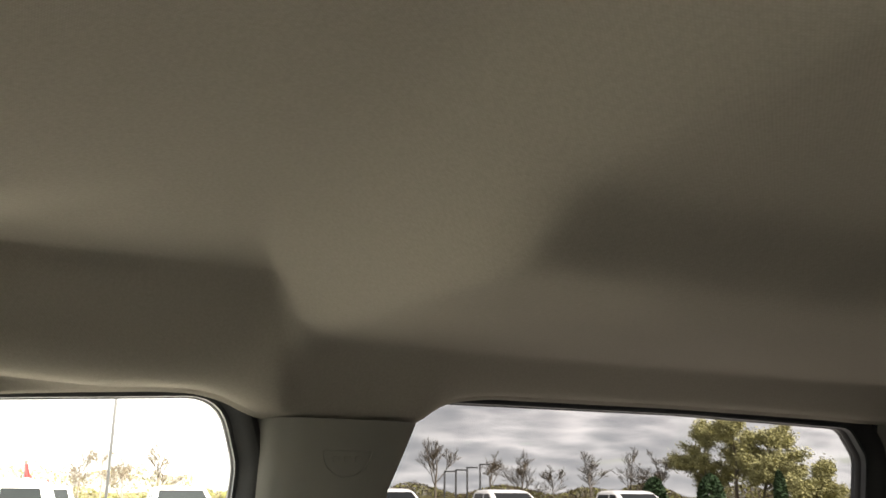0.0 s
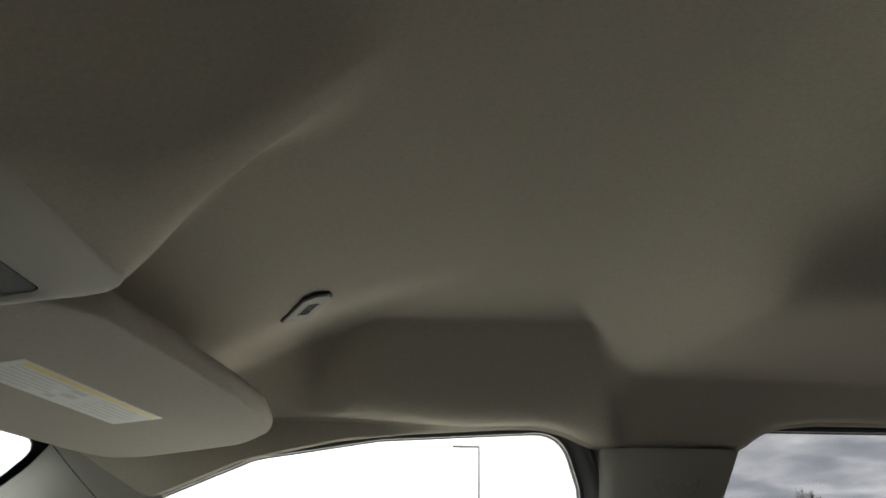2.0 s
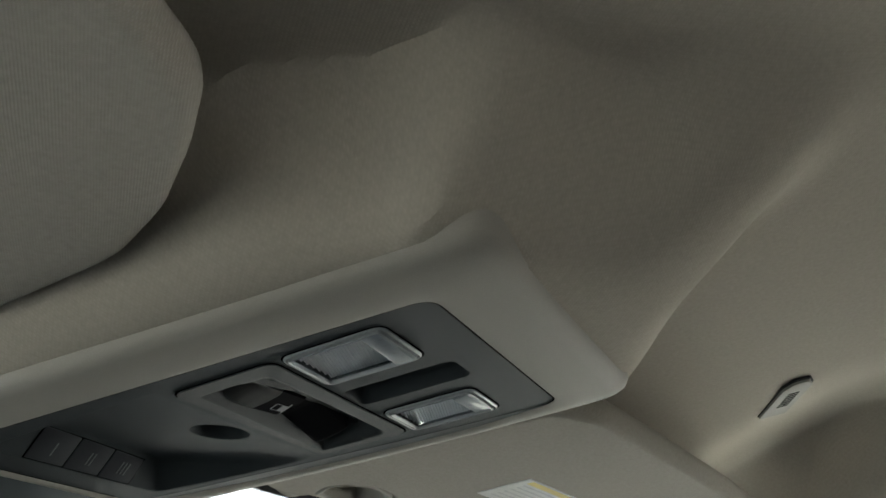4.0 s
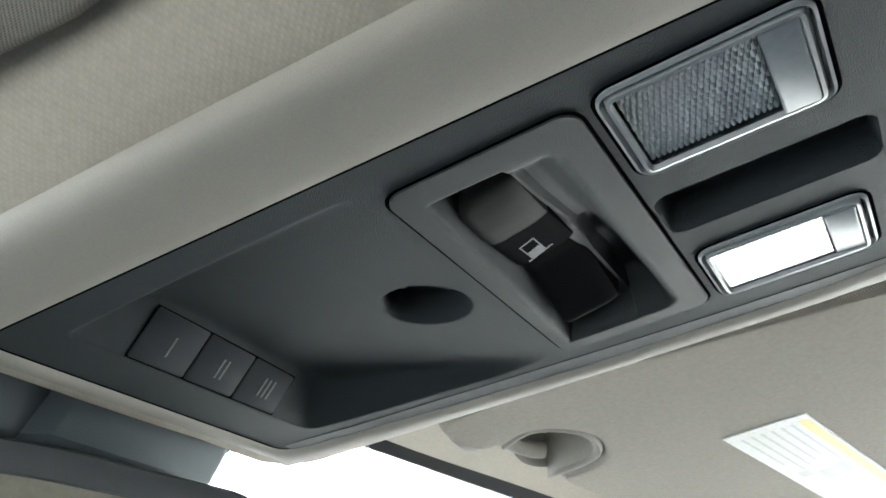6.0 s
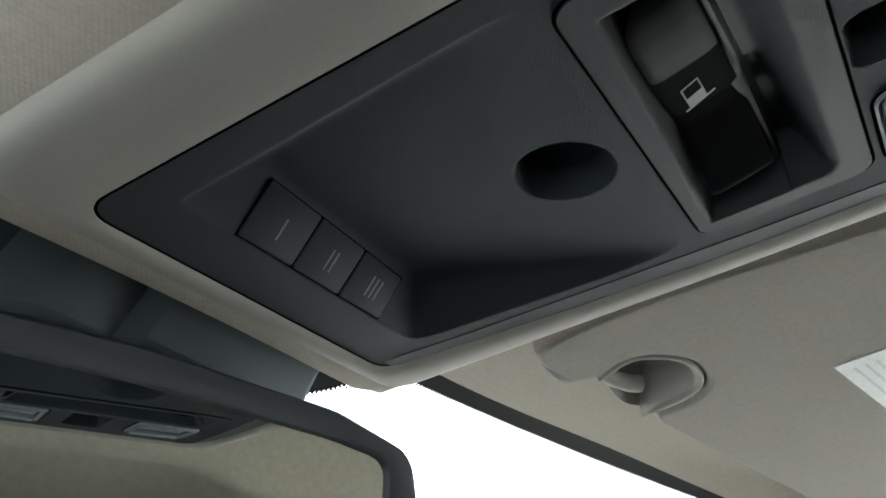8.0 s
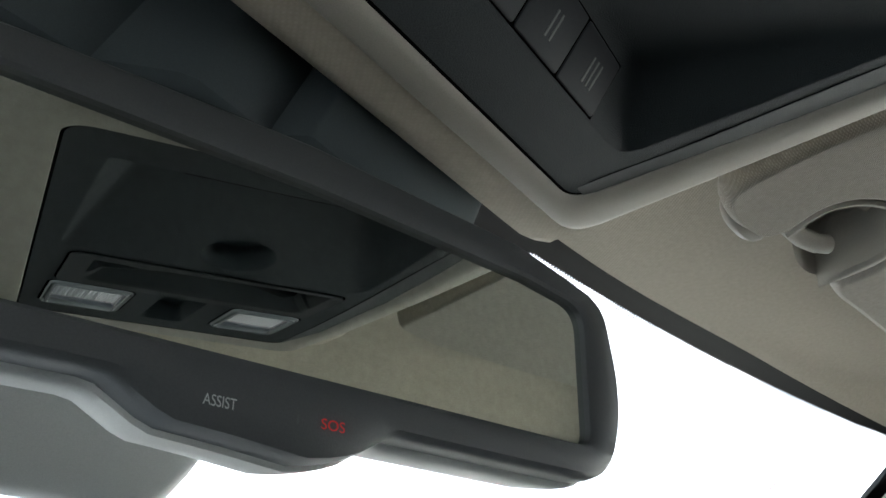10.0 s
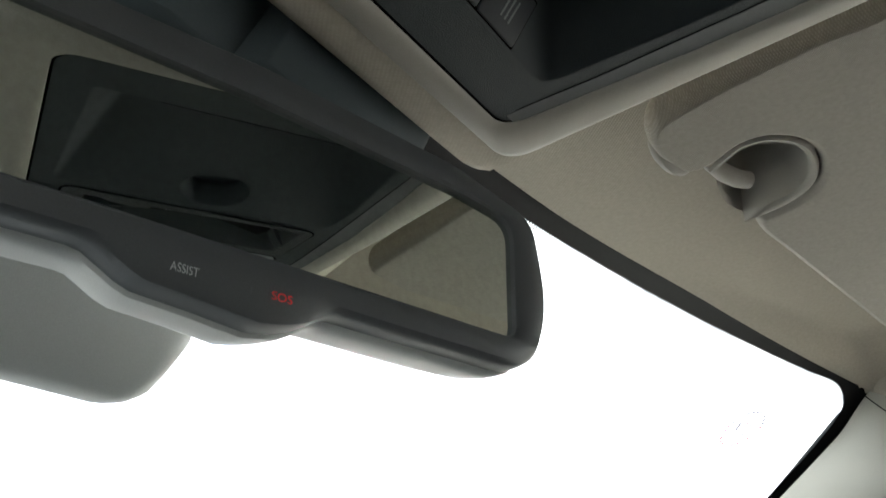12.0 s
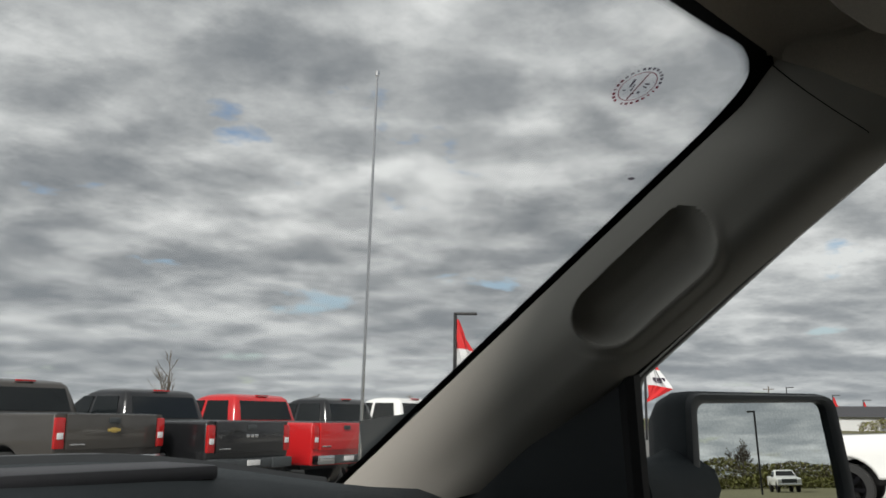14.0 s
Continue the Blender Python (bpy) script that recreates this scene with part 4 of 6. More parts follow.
def mark(name, quads, mat, parent, to):
    bm = bmesh.new()
    for q in quads:
        bm.faces.new([bm.verts.new(to(a, b)) for a, b in q])
    return part(name, bm, mat, parent, smooth=False)


def rect(a0, a1, b0, b1):
    return [(a0, b0), (a1, b0), (a1, b1), (a0, b1)]


mark("window_mark", [rect(-0.0045, 0.0025, 0.0040, 0.0046), rect(-0.0045, 0.0025, -0.0032, -0.0026), rect(-0.0045, -0.0040, -0.0026, 0.0040), rect(0.0020, 0.0025, -0.0026, 0.0040),
                     rect(-0.0008, 0.0020, -0.0026, 0.0040)], ICON_INK, module, on_rocker)
mark("slide_mark", [rect(0.0021, 0.0027, -0.0066, 0.0066)], ICON_INK, module, on_rocker)

# two map lamps
for a, b in LAMPS:
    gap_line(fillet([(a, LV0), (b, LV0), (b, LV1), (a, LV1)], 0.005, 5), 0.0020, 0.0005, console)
for a, b in LAMPS:
    tilt = -0.06 if a < 0 else 0.06

    def flat(u, v, d):
        return con(u, v, d + tilt * (u - (a + b) / 2) * 0.5)
    HOUSE = fillet([(a, LV0), (b, LV0), (b, LV1), (a, LV1)], 0.005, 5)
    bm = bmesh.new()
    loops(bm, [[con(u, v, 0.006) for u, v in grown(HOUSE, 0.001)], [con(u, v, -0.0002) for u, v in grown(HOUSE, 0.0008)], [con(u, v, -0.0008) for u, v in grown(HOUSE, 0.0)],
               [con(u, v, 0.001) for u, v in grown(HOUSE, -0.0009)], [con(u, v, 0.0065) for u, v in grown(HOUSE, -0.0012)]], False, True)
    lamp = part("map_lamp", bm, LAMP_RIM, console, "clear ribbed plastic map lamp")
    bm = bmesh.new()
    loops(bm, [[con(u, v, 0.0006) for u, v in grown(HOUSE, -0.0012)], [con(u, v, -0.0012) for u, v in grown(HOUSE, -0.0016)], [con(u, v, -0.0014) for u, v in grown(HOUSE, -0.0026)], [con(u, v, 0.0) for u, v in grown(HOUSE, -0.0032)]])
    part("rim", bm, LAMP_RIM, lamp)
    # field of small domes in staggered rows, seen through a smooth clear cover
    bm = bmesh.new()
    v0, v1, u0, u1 = LV0 + 0.0128, LV1 - 0.0032, a + 0.0032, b - 0.0032
    nu, nv = 13, 22
    du, dv = (u1 - u0) / nu, (v1 - v0) / nv
    bm.faces.new([bm.verts.new(con(p, q, 0.0026)) for p, q in ((u0, v0), (u1, v0), (u1, v1), (u0, v1))])
    for i in range(nu):
        for j in range(nv - i % 2):
            p, q = u0 + (i + 0.5) * du, v0 + (j + 0.5 + 0.5 * (i % 2)) * dv
            loops(bm, [[con(p + du * r * math.cos(k), q + dv * r * math.sin(k), d) for k in [math.pi * n / 3 for n in range(6)]] for r, d in ((0.56, 0.0026), (0.46, 0.0015), (0.20, 0.0010))], False, True)
    tagged(part("domed_lens", bm, RIBS, lamp), kind="stuff")
    me = bpy.data.meshes.new("clear_cover")
    me.from_pydata([con(p, q, -0.0002) for p, q in ((u0, v0), (u0, v1), (u1, v1), (u1, v0))], [], [(0, 1, 2, 3)])
    part("clear_cover", me, LAMP_COVER, lamp, smooth=False)
    part("push_button", slab(fillet([(u0, LV0 + 0.0030), (u1, LV0 + 0.0030), (u1, LV0 + 0.0122), (u0, LV0 + 0.0122)], 0.0012, 3), flat, 0.002, -0.0012, 0.0006, 2), LENS_PLAIN, lamp)

# ---- microphone grille in the headliner ----
c0, c1 = Vector((0.442, 0.2240, 0)), Vector((0.358, 0.1910, 0))
ax, ay = (c1 - c0).normalized(), Vector((-(c1 - c0).normalized().y, (c1 - c0).normalized().x, 0))
mc = (c0 + c1) / 2
mz = roof_z(mc.x, mc.y)
mgx, mgy = (roof_z(mc.x + 0.03, mc.y) - roof_z(mc.x - 0.03, mc.y)) / 0.06, (roof_z(mc.x, mc.y + 0.02) - roof_z(mc.x, mc.y - 0.02)) / 0.04
mic = thing("microphone_grille", (mc.x, mc.y, mz), "small grey slotted microphone grille in the headliner", "microphone grille")


def on_roof(a, b, d):
    p = ax * a + ay * b
    return Vector((mc.x + p.x, mc.y + p.y, mz + mgx * p.x + mgy * p.y + d))


part("body", slab(fillet([(-0.045, -0.0120), (0.032, -0.0120), (0.045, -0.006), (0.045, 0.006), (0.032, 0.0120), (-0.045, 0.0120)], [0.003, 0.009, 0.006, 0.006, 0.009, 0.003], 4), on_roof, 0.004, -0.0030, 0.0012, 3), PILLAR, mic)
part("gap", slab(fillet([(-0.0462, -0.0130), (0.033, -0.0130), (0.0465, -0.0065), (0.0465, 0.0065), (0.033, 0.0130), (-0.0462, 0.0130)], 0.004, 4), on_roof, 0.003, -0.0008, 0.0003, 1), RUBBER, mic)
# slots are raised black bars; the shade within is only painted
for k in range(7):
    a = -0.016 + k * 0.0058
    part("slot", slab([(a, -0.0042), (a + 0.0022, -0.0042), (a + 0.0022, 0.0050), (a, 0.0050)], on_roof, -0.001, -0.0034, 0.0001, 1), GAP_SHADE, mic)

# ---- sun visors ----
def rounded(pts, n=3):
    for _ in range(n):
        cut = [pts[0]]
        for a, b in zip(pts, pts[1:]):
            cut += [(a[0] * 0.75 + b[0] * 0.25, a[1] * 0.75 + b[1] * 0.25), (a[0] * 0.25 + b[0] * 0.75, a[1] * 0.25 + b[1] * 0.75)]
        pts = cut + [pts[-1]]
    return pts


NOTCH = rounded([(0.262, 0.5290), (0.2610, 0.505), (0.246, 0.4855), (0.210, 0.4835), (0.188, 0.506), (0.2035, 0.531)])
HEAD = [(0.310, 0.5185), (0.262, 0.5290), (0.2610, 0.505), (0.246, 0.4855), (0.210, 0.4835), (0.188, 0.506), (0.2045, 0.531), (0.196, 0.5470), (0.156, 0.5500), (0.145, 0.525), (0.138, 0.470)]
VOUT = [(0.140, 0.322), (0.178, 0.300), (0.264, 0.283), (0.400, 0.259), (0.480, 0.249), (0.560, 0.253), (0.618, 0.290), (0.648, 0.400), (0.640, 0.440), (0.580, 0.462), (0.470, 0.487)] + rounded(HEAD)
VR = [0.02, 0.03, 0.1, 0.1, 0.1, 0.05, 0.05, 0.05, 0.03, 0.06, 0.1] + [0.0] * len(rounded(HEAD))
HEAD_LEFT = HEAD[:-2] + [(0.1345, 0.527), (0.1310, 0.470)]
VLEFT = [(0.1400, 0.395), (0.158, 0.360), (0.180, 0.332), (0.205, 0.306), (0.262, 0.292)] + [(x, y + 0.012) for x, y in VOUT[3:7]] + VOUT[7:11] + rounded(HEAD_LEFT)


def visor_z(x, y):
    return 1.802 - 0.07 * (x - 0.253) - 0.09 * (y - 0.379)


for s in (1, -1):
    shift = 0.0 if s > 0 else -0.003
    vis = thing("sun_visor", (s * 0.4 + shift, 0.4, 1.80), "folded beige cloth sun visor" + (" with a warning label" if s > 0 else ""), "sun visor", "sun visors")

    def on_visor(x, y, d, s=s, shift=shift):
        return Vector((s * x + shift, y, visor_z(x, y) + d))
    loop = clean(fillet(VOUT, VR, 5) if s > 0 else fillet(VLEFT, [0.06, 0.05, 0.04, 0.04, 0.1] + VR[3:11] + [0.0] * len(rounded(HEAD_LEFT)), 5))
    bm = bmesh.new()
    rows = []
    for o, d in ((-0.0056, 0.0), (-0.0050, 0.0), (-0.0036, 0.0006), (-0.0020, 0.0022), (-0.0007, 0.0052), (0.0, 0.010), (-0.001, 0.0145), (-0.003, 0.018), (-0.006, 0.0195)):
        rows.append([on_visor(x, y, d) for x, y in grown(loop, o)])
    loops(bm, rows, True, True)
    part("board", bm, VISOR, vis)
    # plastic lining of the notch at the inner end
    arch = NOTCH
    bm = bmesh.new()
    rows = []
    mid = Vector((0.226, 0.519))
    for n, (x, y) in enumerate(arch):
        w = (0.0040 + 0.0055 * (1 - smooth01(0.15, 0.6, n / len(arch)))) * (0.15 + 0.85 * smooth01(0.0, 0.22, n / len(arch)))
        inw = (mid - Vector((x, y))).normalized()
        row = []
        for k, d in ((-0.10, 0.004), (0.04, 0.0016), (0.20, 0.0008), (0.6, 0.0010), (0.85, 0.0022), (0.95, 0.0045), (1.0, 0.0075)):
            p = Vector((x, y)) + inw * w * k
            row.append(on_visor(p.x, p.y, d))
        rows.append(row)
    loops(bm, rows, closed=False)
    part("notch_lining", bm, BEIGE, vis)
    # a rounded finger bowl behind the notch
    bm = bmesh.new()
    ring = []
    for n, (x, y) in enumerate(arch):
        w = (0.0040 + 0.0055 * (1 - smooth01(0.15, 0.6, n / len(arch)))) * (0.15 + 0.85 * smooth01(0.0, 0.22, n / len(arch)))
        ring.append(Vector((x, y)) + (mid - Vector((x, y))).normalized() * (w + 0.0002))
    ring += [ring[-1].lerp(ring[0], k / 9) + Vector((0, 0.0035 * math.sin(math.pi * k / 9))) for k in range(1, 9)]
    hub = Vector((0.226, 0.512))
    rows = []
    for k, d in ((1.0, 0.0068), (0.985, 0.0095), (0.95, 0.0122), (0.90, 0.0160), (0.80, 0.0200), (0.5, 0.0228), (0.2, 0.0235)):
        rows.append([on_visor(*(hub + (p - hub) * k), d - (0.0040 * k ** 6 * math.sin(math.pi * (n - len(arch) + 1) / 9) if n >= len(arch) else 0.0)) for n, p in enumerate(ring)])
    loops(bm, rows, False, True)
    part("notch_bowl", bm, BEIGE, vis)
    bm = bmesh.new()
    tube(bm, [on_visor(0.196, 0.5300, 0.0075), on_visor(0.206, 0.5290, 0.0065), on_visor(0.216, 0.5265, 0.0055), on_visor(0.225, 0.5220, 0.0050), on_visor(0.2305, 0.5180, 0.0056)], 0.0046, 12)
    part("clip", bm, BEIGE, vis)
    bm = bmesh.new()
    rows = []
    for k in range(13):
        q = math.pi * k / 12
        rows.append([on_visor(0.189 - 0.017 * math.cos(q), 0.5440 + 0.0070 * math.sin(q) * math.cos(p) + 0.003 * math.cos(q), 0.010 + 0.011 * math.sin(q) * math.sin(p)) for p in [2 * math.pi * i / 14 for i in range(14)]])
    loops(bm, rows, True, True)
    part("clip_holder", bm, BEIGE, vis)
    bm = bmesh.new()
    tube(bm, [on_visor(0.585, 0.430, 0.012), on_visor(0.600, 0.436, 0.018), on_visor(0.605, 0.438, 0.030)], 0.006, 8)
    part("hinge_arm", bm, BEIGE, vis)
    if s > 0:
        ux, uy = Vector((0.9810, -0.1940)), Vector((0.1940, 0.9810))
        org = Vector((0.2535, 0.3795))

        def on_label(a, b, d=-0.0009):
            p = org + ux * a + uy * b
            return on_visor(p.x, p.y, d)
        lab = part("warning_label", slab([(0, 0), (0.212, 0.0), (0.212, 0.047), (0, 0.047)], lambda a, b, d: on_label(a, b, d), 0.0002, -0.0007, 0.0001, 1), PAPER, vis, "white paper warning label with a yellow strip")
        mark("yellow_strip", [rect(0.006, 0.205, 0.0012, 0.0075)], YELLOW, lab, on_label)
        for col, (a0, a1) in enumerate(((0.008, 0.085), (0.126, 0.204))):
            for k in range(6):
                mark("print_line", [rect(a0, a1 - 0.006 * ((k * 7 + col * 3) % 4), 0.0105 + k * 0.0056, 0.0122 + k * 0.0056)], GREY_INK, lab, on_label)
        mark("pictogram", [rect(0.087, 0.108, 0.012, 0.018), rect(0.092, 0.112, 0.022, 0.030), rect(0.086, 0.098, 0.033, 0.040)], GREY_INK, lab, on_label)

# ---- rear-view mirror ----
MN = Vector((-0.2751, -0.9610, -0.0274)).normalized()
MR = Vector((0.9552, -0.2948, -0.0246))
MR = (MR - MN * MR.dot(MN)).normalized()
MU_ = MN.cross(MR).normalized()
MU_ = MU_ if MU_.z > 0 else -MU_
MO = Vector((0.0960, 0.5897, 1.6893))


def on_mirror(a, b, d=0.0):
    """a to the right and b up from the lower right corner of the glass, d towards the seats."""
    return MO + (MR * a + MU_ * b + MN * d) * 0.943


rvm = thing("rear_view_mirror", on_mirror(-0.125, 0.03), "black framed rear-view mirror with call buttons in its lower edge", "mirror")
GLASS_OUT = fillet([(-0.240, 0.0), (0.0, 0.0), (0.0, 0.0505), (-0.030, 0.0540), (-0.120, 0.0560), (-0.210, 0.0540), (-0.240, 0.0505)], [0.008, 0.006, 0.010, 0.05, 0.1, 0.05, 0.010], 6)
FRAME_OUT = fillet([(-0.258, -0.0105), (-0.168, -0.0095), (-0.153, -0.0178), (-0.134, -0.0192), (-0.112, -0.0215), (-0.098, -0.0182), (-0.0855, -0.0104), (0.010, -0.0110), (0.0222, 0.018), (0.0135, 0.0560), (-0.030, 0.0665), (-0.120, 0.0700), (-0.210, 0.0665), (-0.256, 0.056), (-0.263, 0.02)],
                   [0.014, 0.008, 0.008, 0.03, 0.010, 0.010, 0.008, 0.020, 0.05, 0.016, 0.05, 0.1, 0.05, 0.016, 0.05], 6)
bm = bmesh.new()
loops(bm, [[on_mirror(a, b, 0.0) for a, b in GLASS_OUT]], True)
part("glass", bm, INSIDE_MIRROR, rvm, smooth=False)
# front frame: a closed loft between two outlines


def radial(loop, n, c=(-0.120, 0.024)):
    """Points of an outline in even angles round its middle, stretched to its proportions."""
    pts = [Vector(p) for p in clean(loop)]
    out = []
    for k in range(n):
        q = 2 * math.pi * k / n
        d = Vector((math.cos(q) * 4.2, math.sin(q))).normalized()
        best = None
        for i in range(len(pts)):
            p, e = pts[i] - Vector(c), pts[(i + 1) % len(pts)] - pts[i]
            den = d.x * e.y - d.y * e.x
            if abs(den) < 1e-12:
                continue
            t, w = (p.x * e.y - p.y * e.x) / den, (p.x * d.y - p.y * d.x) / den
            if t > 0 and -1e-6 <= w <= 1 + 1e-6:
                best = t if best is None else min(best, t)
        out.append((c[0] + d.x * best, c[1] + d.y * best))
    return out


GI, FO = radial(GLASS_OUT, 180), radial(FRAME_OUT, 180)
bm = bmesh.new()
rows = [[on_mirror(a, b, -0.002) for a, b in GI], [on_mirror(a, b, 0.0024) for a, b in GI]]
for t, d in ((0.12, 0.0034), (0.5, 0.0034), (0.85, 0.0026), (0.97, 0.0006), (1.0, -0.003)):
    rows.append([on_mirror(a, b, d) for a, b in between(GI, FO, t)])
rows.append([on_mirror(a, b, -0.010) for a, b in FO])
loops(bm, rows)
part("frame", bm, FRAME_GREY, rvm)
bm = bmesh.new()
rows = []
for sc, d in ((0.985, -0.0085), (1.0, -0.011), (0.995, -0.018), (0.96, -0.028), (0.86, -0.038), (0.6, -0.046)):
    rows.append([on_mirror(-0.120 + (a + 0.120) * sc, 0.024 + (b - 0.024) * sc - 0.0012 * (1 if d < -0.01 else 0), d) for a, b in FO])
loops(bm, rows, False, True)
part("shell", bm, COVER_GREY, rvm, "grey plastic mirror back")


def words(text, size, to, mat, name, parent, n_turn=0.0):
    """Lettering laid on a surface by to(a, b)."""
    cu = bpy.data.curves.new(name, "FONT")
    cu.body, cu.size, cu.align_x = text, size, "LEFT"
    tmp = new(name, cu)
    bpy.context.view_layer.update()
    me = bpy.data.meshes.new_from_object(tmp.evaluated_get(bpy.context.evaluated_depsgraph_get()))
    bpy.data.objects.remove(tmp)
    for v in me.vertices:
        v.co = to(v.co.x, v.co.y)
    return part(name, me, mat, parent, smooth=False)


words("ASSIST", 0.0036, lambda a, b: on_mirror(-0.1458 + a * 0.86, -0.0134 + b * 1.1, 0.0037), WHITE_INK, "lettering", rvm)
words("SOS", 0.0036, lambda a, b: on_mirror(-0.1122 + a * 1.25, -0.0134 + b * 1.1, 0.0037), RED_INK, "lettering", rvm)
mark("indicator_mark", [rect(-0.1195, -0.1190, -0.0135, -0.0110)], FAINT_INK, rvm, lambda a, b: on_mirror(a, b, 0.0037))
bm = bmesh.new()
tube(bm, [on_mirror(-0.125, 0.034, -0.04), on_mirror(-0.125, 0.040, -0.065), on_mirror(-0.125, 0.055, -0.085)], 0.013, 12)
part("stalk", bm, DARKER, rvm)

# ---- sensor cover behind the mirror ----
cov = thing("sensor_cover", (-0.02, 0.70, 1.70), "mid grey plastic sensor cover on the windshield", "sensor cover")
bm = bmesh.new()
rows = []
CX = -0.012
for k in range(13):
    t = k / 12
    # from under the header down the glass, deepest at its lower end
    y = 0.650 + 0.098 * t
    zt = 1.80 - (y - 0.706 + 0.004) / 1.381 + 0.0
    depth = 0.018 + 0.081 * smooth01(0.10, 0.72, t) - 0.012 * smooth01(0.85, 1.0, t)
    w = 0.075 - 0.004 * t
    r = 0.020
    sec = fillet([(-w, 0.0), (-w + 0.004, -depth), (w - 0.004, -depth), (w, 0.0)], [0.0, r, r, 0.0], 6)
    rows.append([Vector((CX + a, y, zt + b)) for a, b in sec])
loops(bm, rows, True, True, closed=False)
bmesh.ops.holes_fill(bm, edges=[e for e in bm.edges if e.is_boundary])
part("cover", bm, SENSOR_GREY, cov)
bm = bmesh.new()
rows = []
for k in range(13):
    t = k / 12
    z = 1.806 - 0.044 * t
    y = 0.6205 + 0.006 * t
    row = [Vector((-0.150, y + 0.080, z))]
    for a, b in ((-0.150, 0.012), (-0.146, 0.006), (-0.064, 0.004), (-0.060, 0.0), (-0.048, -0.0105), (-0.043, -0.012), (-0.016, -0.010), (-0.0145, -0.0095), (-0.0075, -0.0185), (-0.006, -0.019), (0.084, -0.013), (0.088, -0.011), (0.0895, -0.006)):
        row.append(Vector((a + 0.45 * (z - 1.770), y + b + 0.012, z)))
    row.append(Vector((0.0895 + 0.45 * (z - 1.770), y + 0.085, z)))
    rows.append(row)
rows.append([p + Vector((0, 0.004, -0.003)) for p in rows[-1]])
rows.append([Vector((p.x, 0.72, 1.760)) for p in rows[-1]])
loops(bm, rows, closed=False)
part("upper_cover", bm, SLATE, cov, "black trim below the headliner edge")

# ---- dashboard, seats behind the view, rear wall ----
dash = thing("dashboard", (0, 1.2, 1.2), "black grained dashboard with a defroster slot under the windshield", "dashboard", kind="structure")
bm = bmesh.new()
rows = []
for y, z in ((0.82, 0.90), (0.83, 1.20), (0.85, 1.36), (0.88, 1.405), (0.94, 1.428), (1.02, 1.437), (1.08, 1.436), (1.13, 1.425), (1.22, 1.38), (1.34, 1.30)):
    rows.append([Vector((-0.80 + 1.6 * k / 32, y - 0.10 * (abs(-0.80 + 1.6 * k / 32) / 0.8) ** 3 * (1 if y > 1.0 else 0.4), z - 0.040 * smooth01(0.40, 0.80, abs(-0.80 + 1.6 * k / 32)))) for k in range(33)])
loops(bm, rows, closed=False)
part("top_pad", bm, DARK, dash)
bm = bmesh.new()
rows = [[Vector((0.05 + 0.62 * k / 20, 1.045 - 0.06 * (k / 20) ** 2 + o, 1.440 - 0.040 * smooth01(0.40, 0.80, 0.05 + 0.62 * k / 20) + d)) for k in range(21)] for o, d in ((0.0, -0.004), (0.002, 0.003), (0.016, 0.003), (0.018, -0.004))]
loops(bm, rows, closed=False)
part("defroster_rim", bm, DARKER, dash)
bm = bmesh.new()
box(bm, (0.32, 0.97, 1.4305), (0.27, 0.07, 0.012), 0.004, Matrix.Rotation(radians(-4), 4, "Z"))
part("raised_pad", bm, material("grey_dash_pad", (0.045, 0.047, 0.052), 0.6, bump=0.3, bump_scale=1200), dash)
bm = bmesh.new()
bm.faces.new([bm.verts.new(p) for p in ((-0.85, -1.1, 0.85), (0.85, -1.1, 0.85), (0.85, 1.4, 0.85), (-0.85, 1.4, 0.85))])
bmesh.ops.solidify(bm, geom=bm.faces[:], thickness=0.03)
part("floor", bm, CARPET, label="grey carpeted cab floor", category="floor", kind="structure", smooth=False)
BACK = [(-0.82, 0.85), (0.82, 0.85), (0.76, 1.45), (0.70, 1.86), (-0.70, 1.86), (-0.76, 1.45)]
part("wall_back", holed(BACK, [fillet([(-0.58, 1.40), (0.58, 1.40), (0.54, 1.74), (-0.54, 1.74)], 0.05, 5)], lambda a, b, d: Vector((a, -1.09 - d, b)), 0.0, 0.05), DARK,
     label="charcoal rear wall of the cab with its window", category="wall", kind="structure", smooth=False)
# back pane darkened too, so little light enters from behind
w6 = thing("window_6", (0, -1.12, 1.4), "unseen rear window of the cab, darkened to hold back light", "window", kind="structure")
bm = bmesh.new()
bm.faces.new([bm.verts.new((a, -1.12, b)) for a, b in fillet([(-0.58, 1.40), (0.58, 1.40), (0.54, 1.74), (-0.54, 1.74)], 0.05, 5)])
part("pane", bm, GLASS_DARK, w6, smooth=False)

# ---- outside: lot, antenna, door mirror ----
bm = bmesh.new()
bmesh.ops.create_grid(bm, x_segments=2, y_segments=2, size=3000)
part("ground", bm, GRASS, label="flat grassy land to the horizon", category="ground", kind="structure", smooth=False)
bm = bmesh.new()
box(bm, (25, 22, 0.01), (170, 90, 0.05))
part("pavement", bm, ASPHALT, label="dark worn asphalt car lot", category="pavement", kind="structure", smooth=False)
# pale slab added to bounce daylight up through the right windows
bm = bmesh.new()
box(bm, (25, -7.5, 0.02), (48, 24, 0.06), 0.01)
part("driveway", bm, BOUNCE_GROUND, label="pale slab added beside the truck to bounce light into the cab", category="driveway", kind="structure", smooth=False)
ant = thing("whip_antenna", (1.0, 1.2, 1.2), "thin pale whip antenna on the fender", "antenna")
bm = bmesh.new()
tip, base = Vector((1.020, 1.1851, 2.0177)), Vector((1.020, 1.2025, 1.20))
tube(bm, [base.lerp(tip, k / 8) for k in range(9)], 0.0032, 6, 0.6)
part("rod", bm, STEEL, ant)
bm = bmesh.new()
tube(bm, [tip - Vector((0, 0, 0.004)), tip + Vector((0, 0, 0.004))], 0.0035, 8)
part("tip", bm, STEEL, ant)
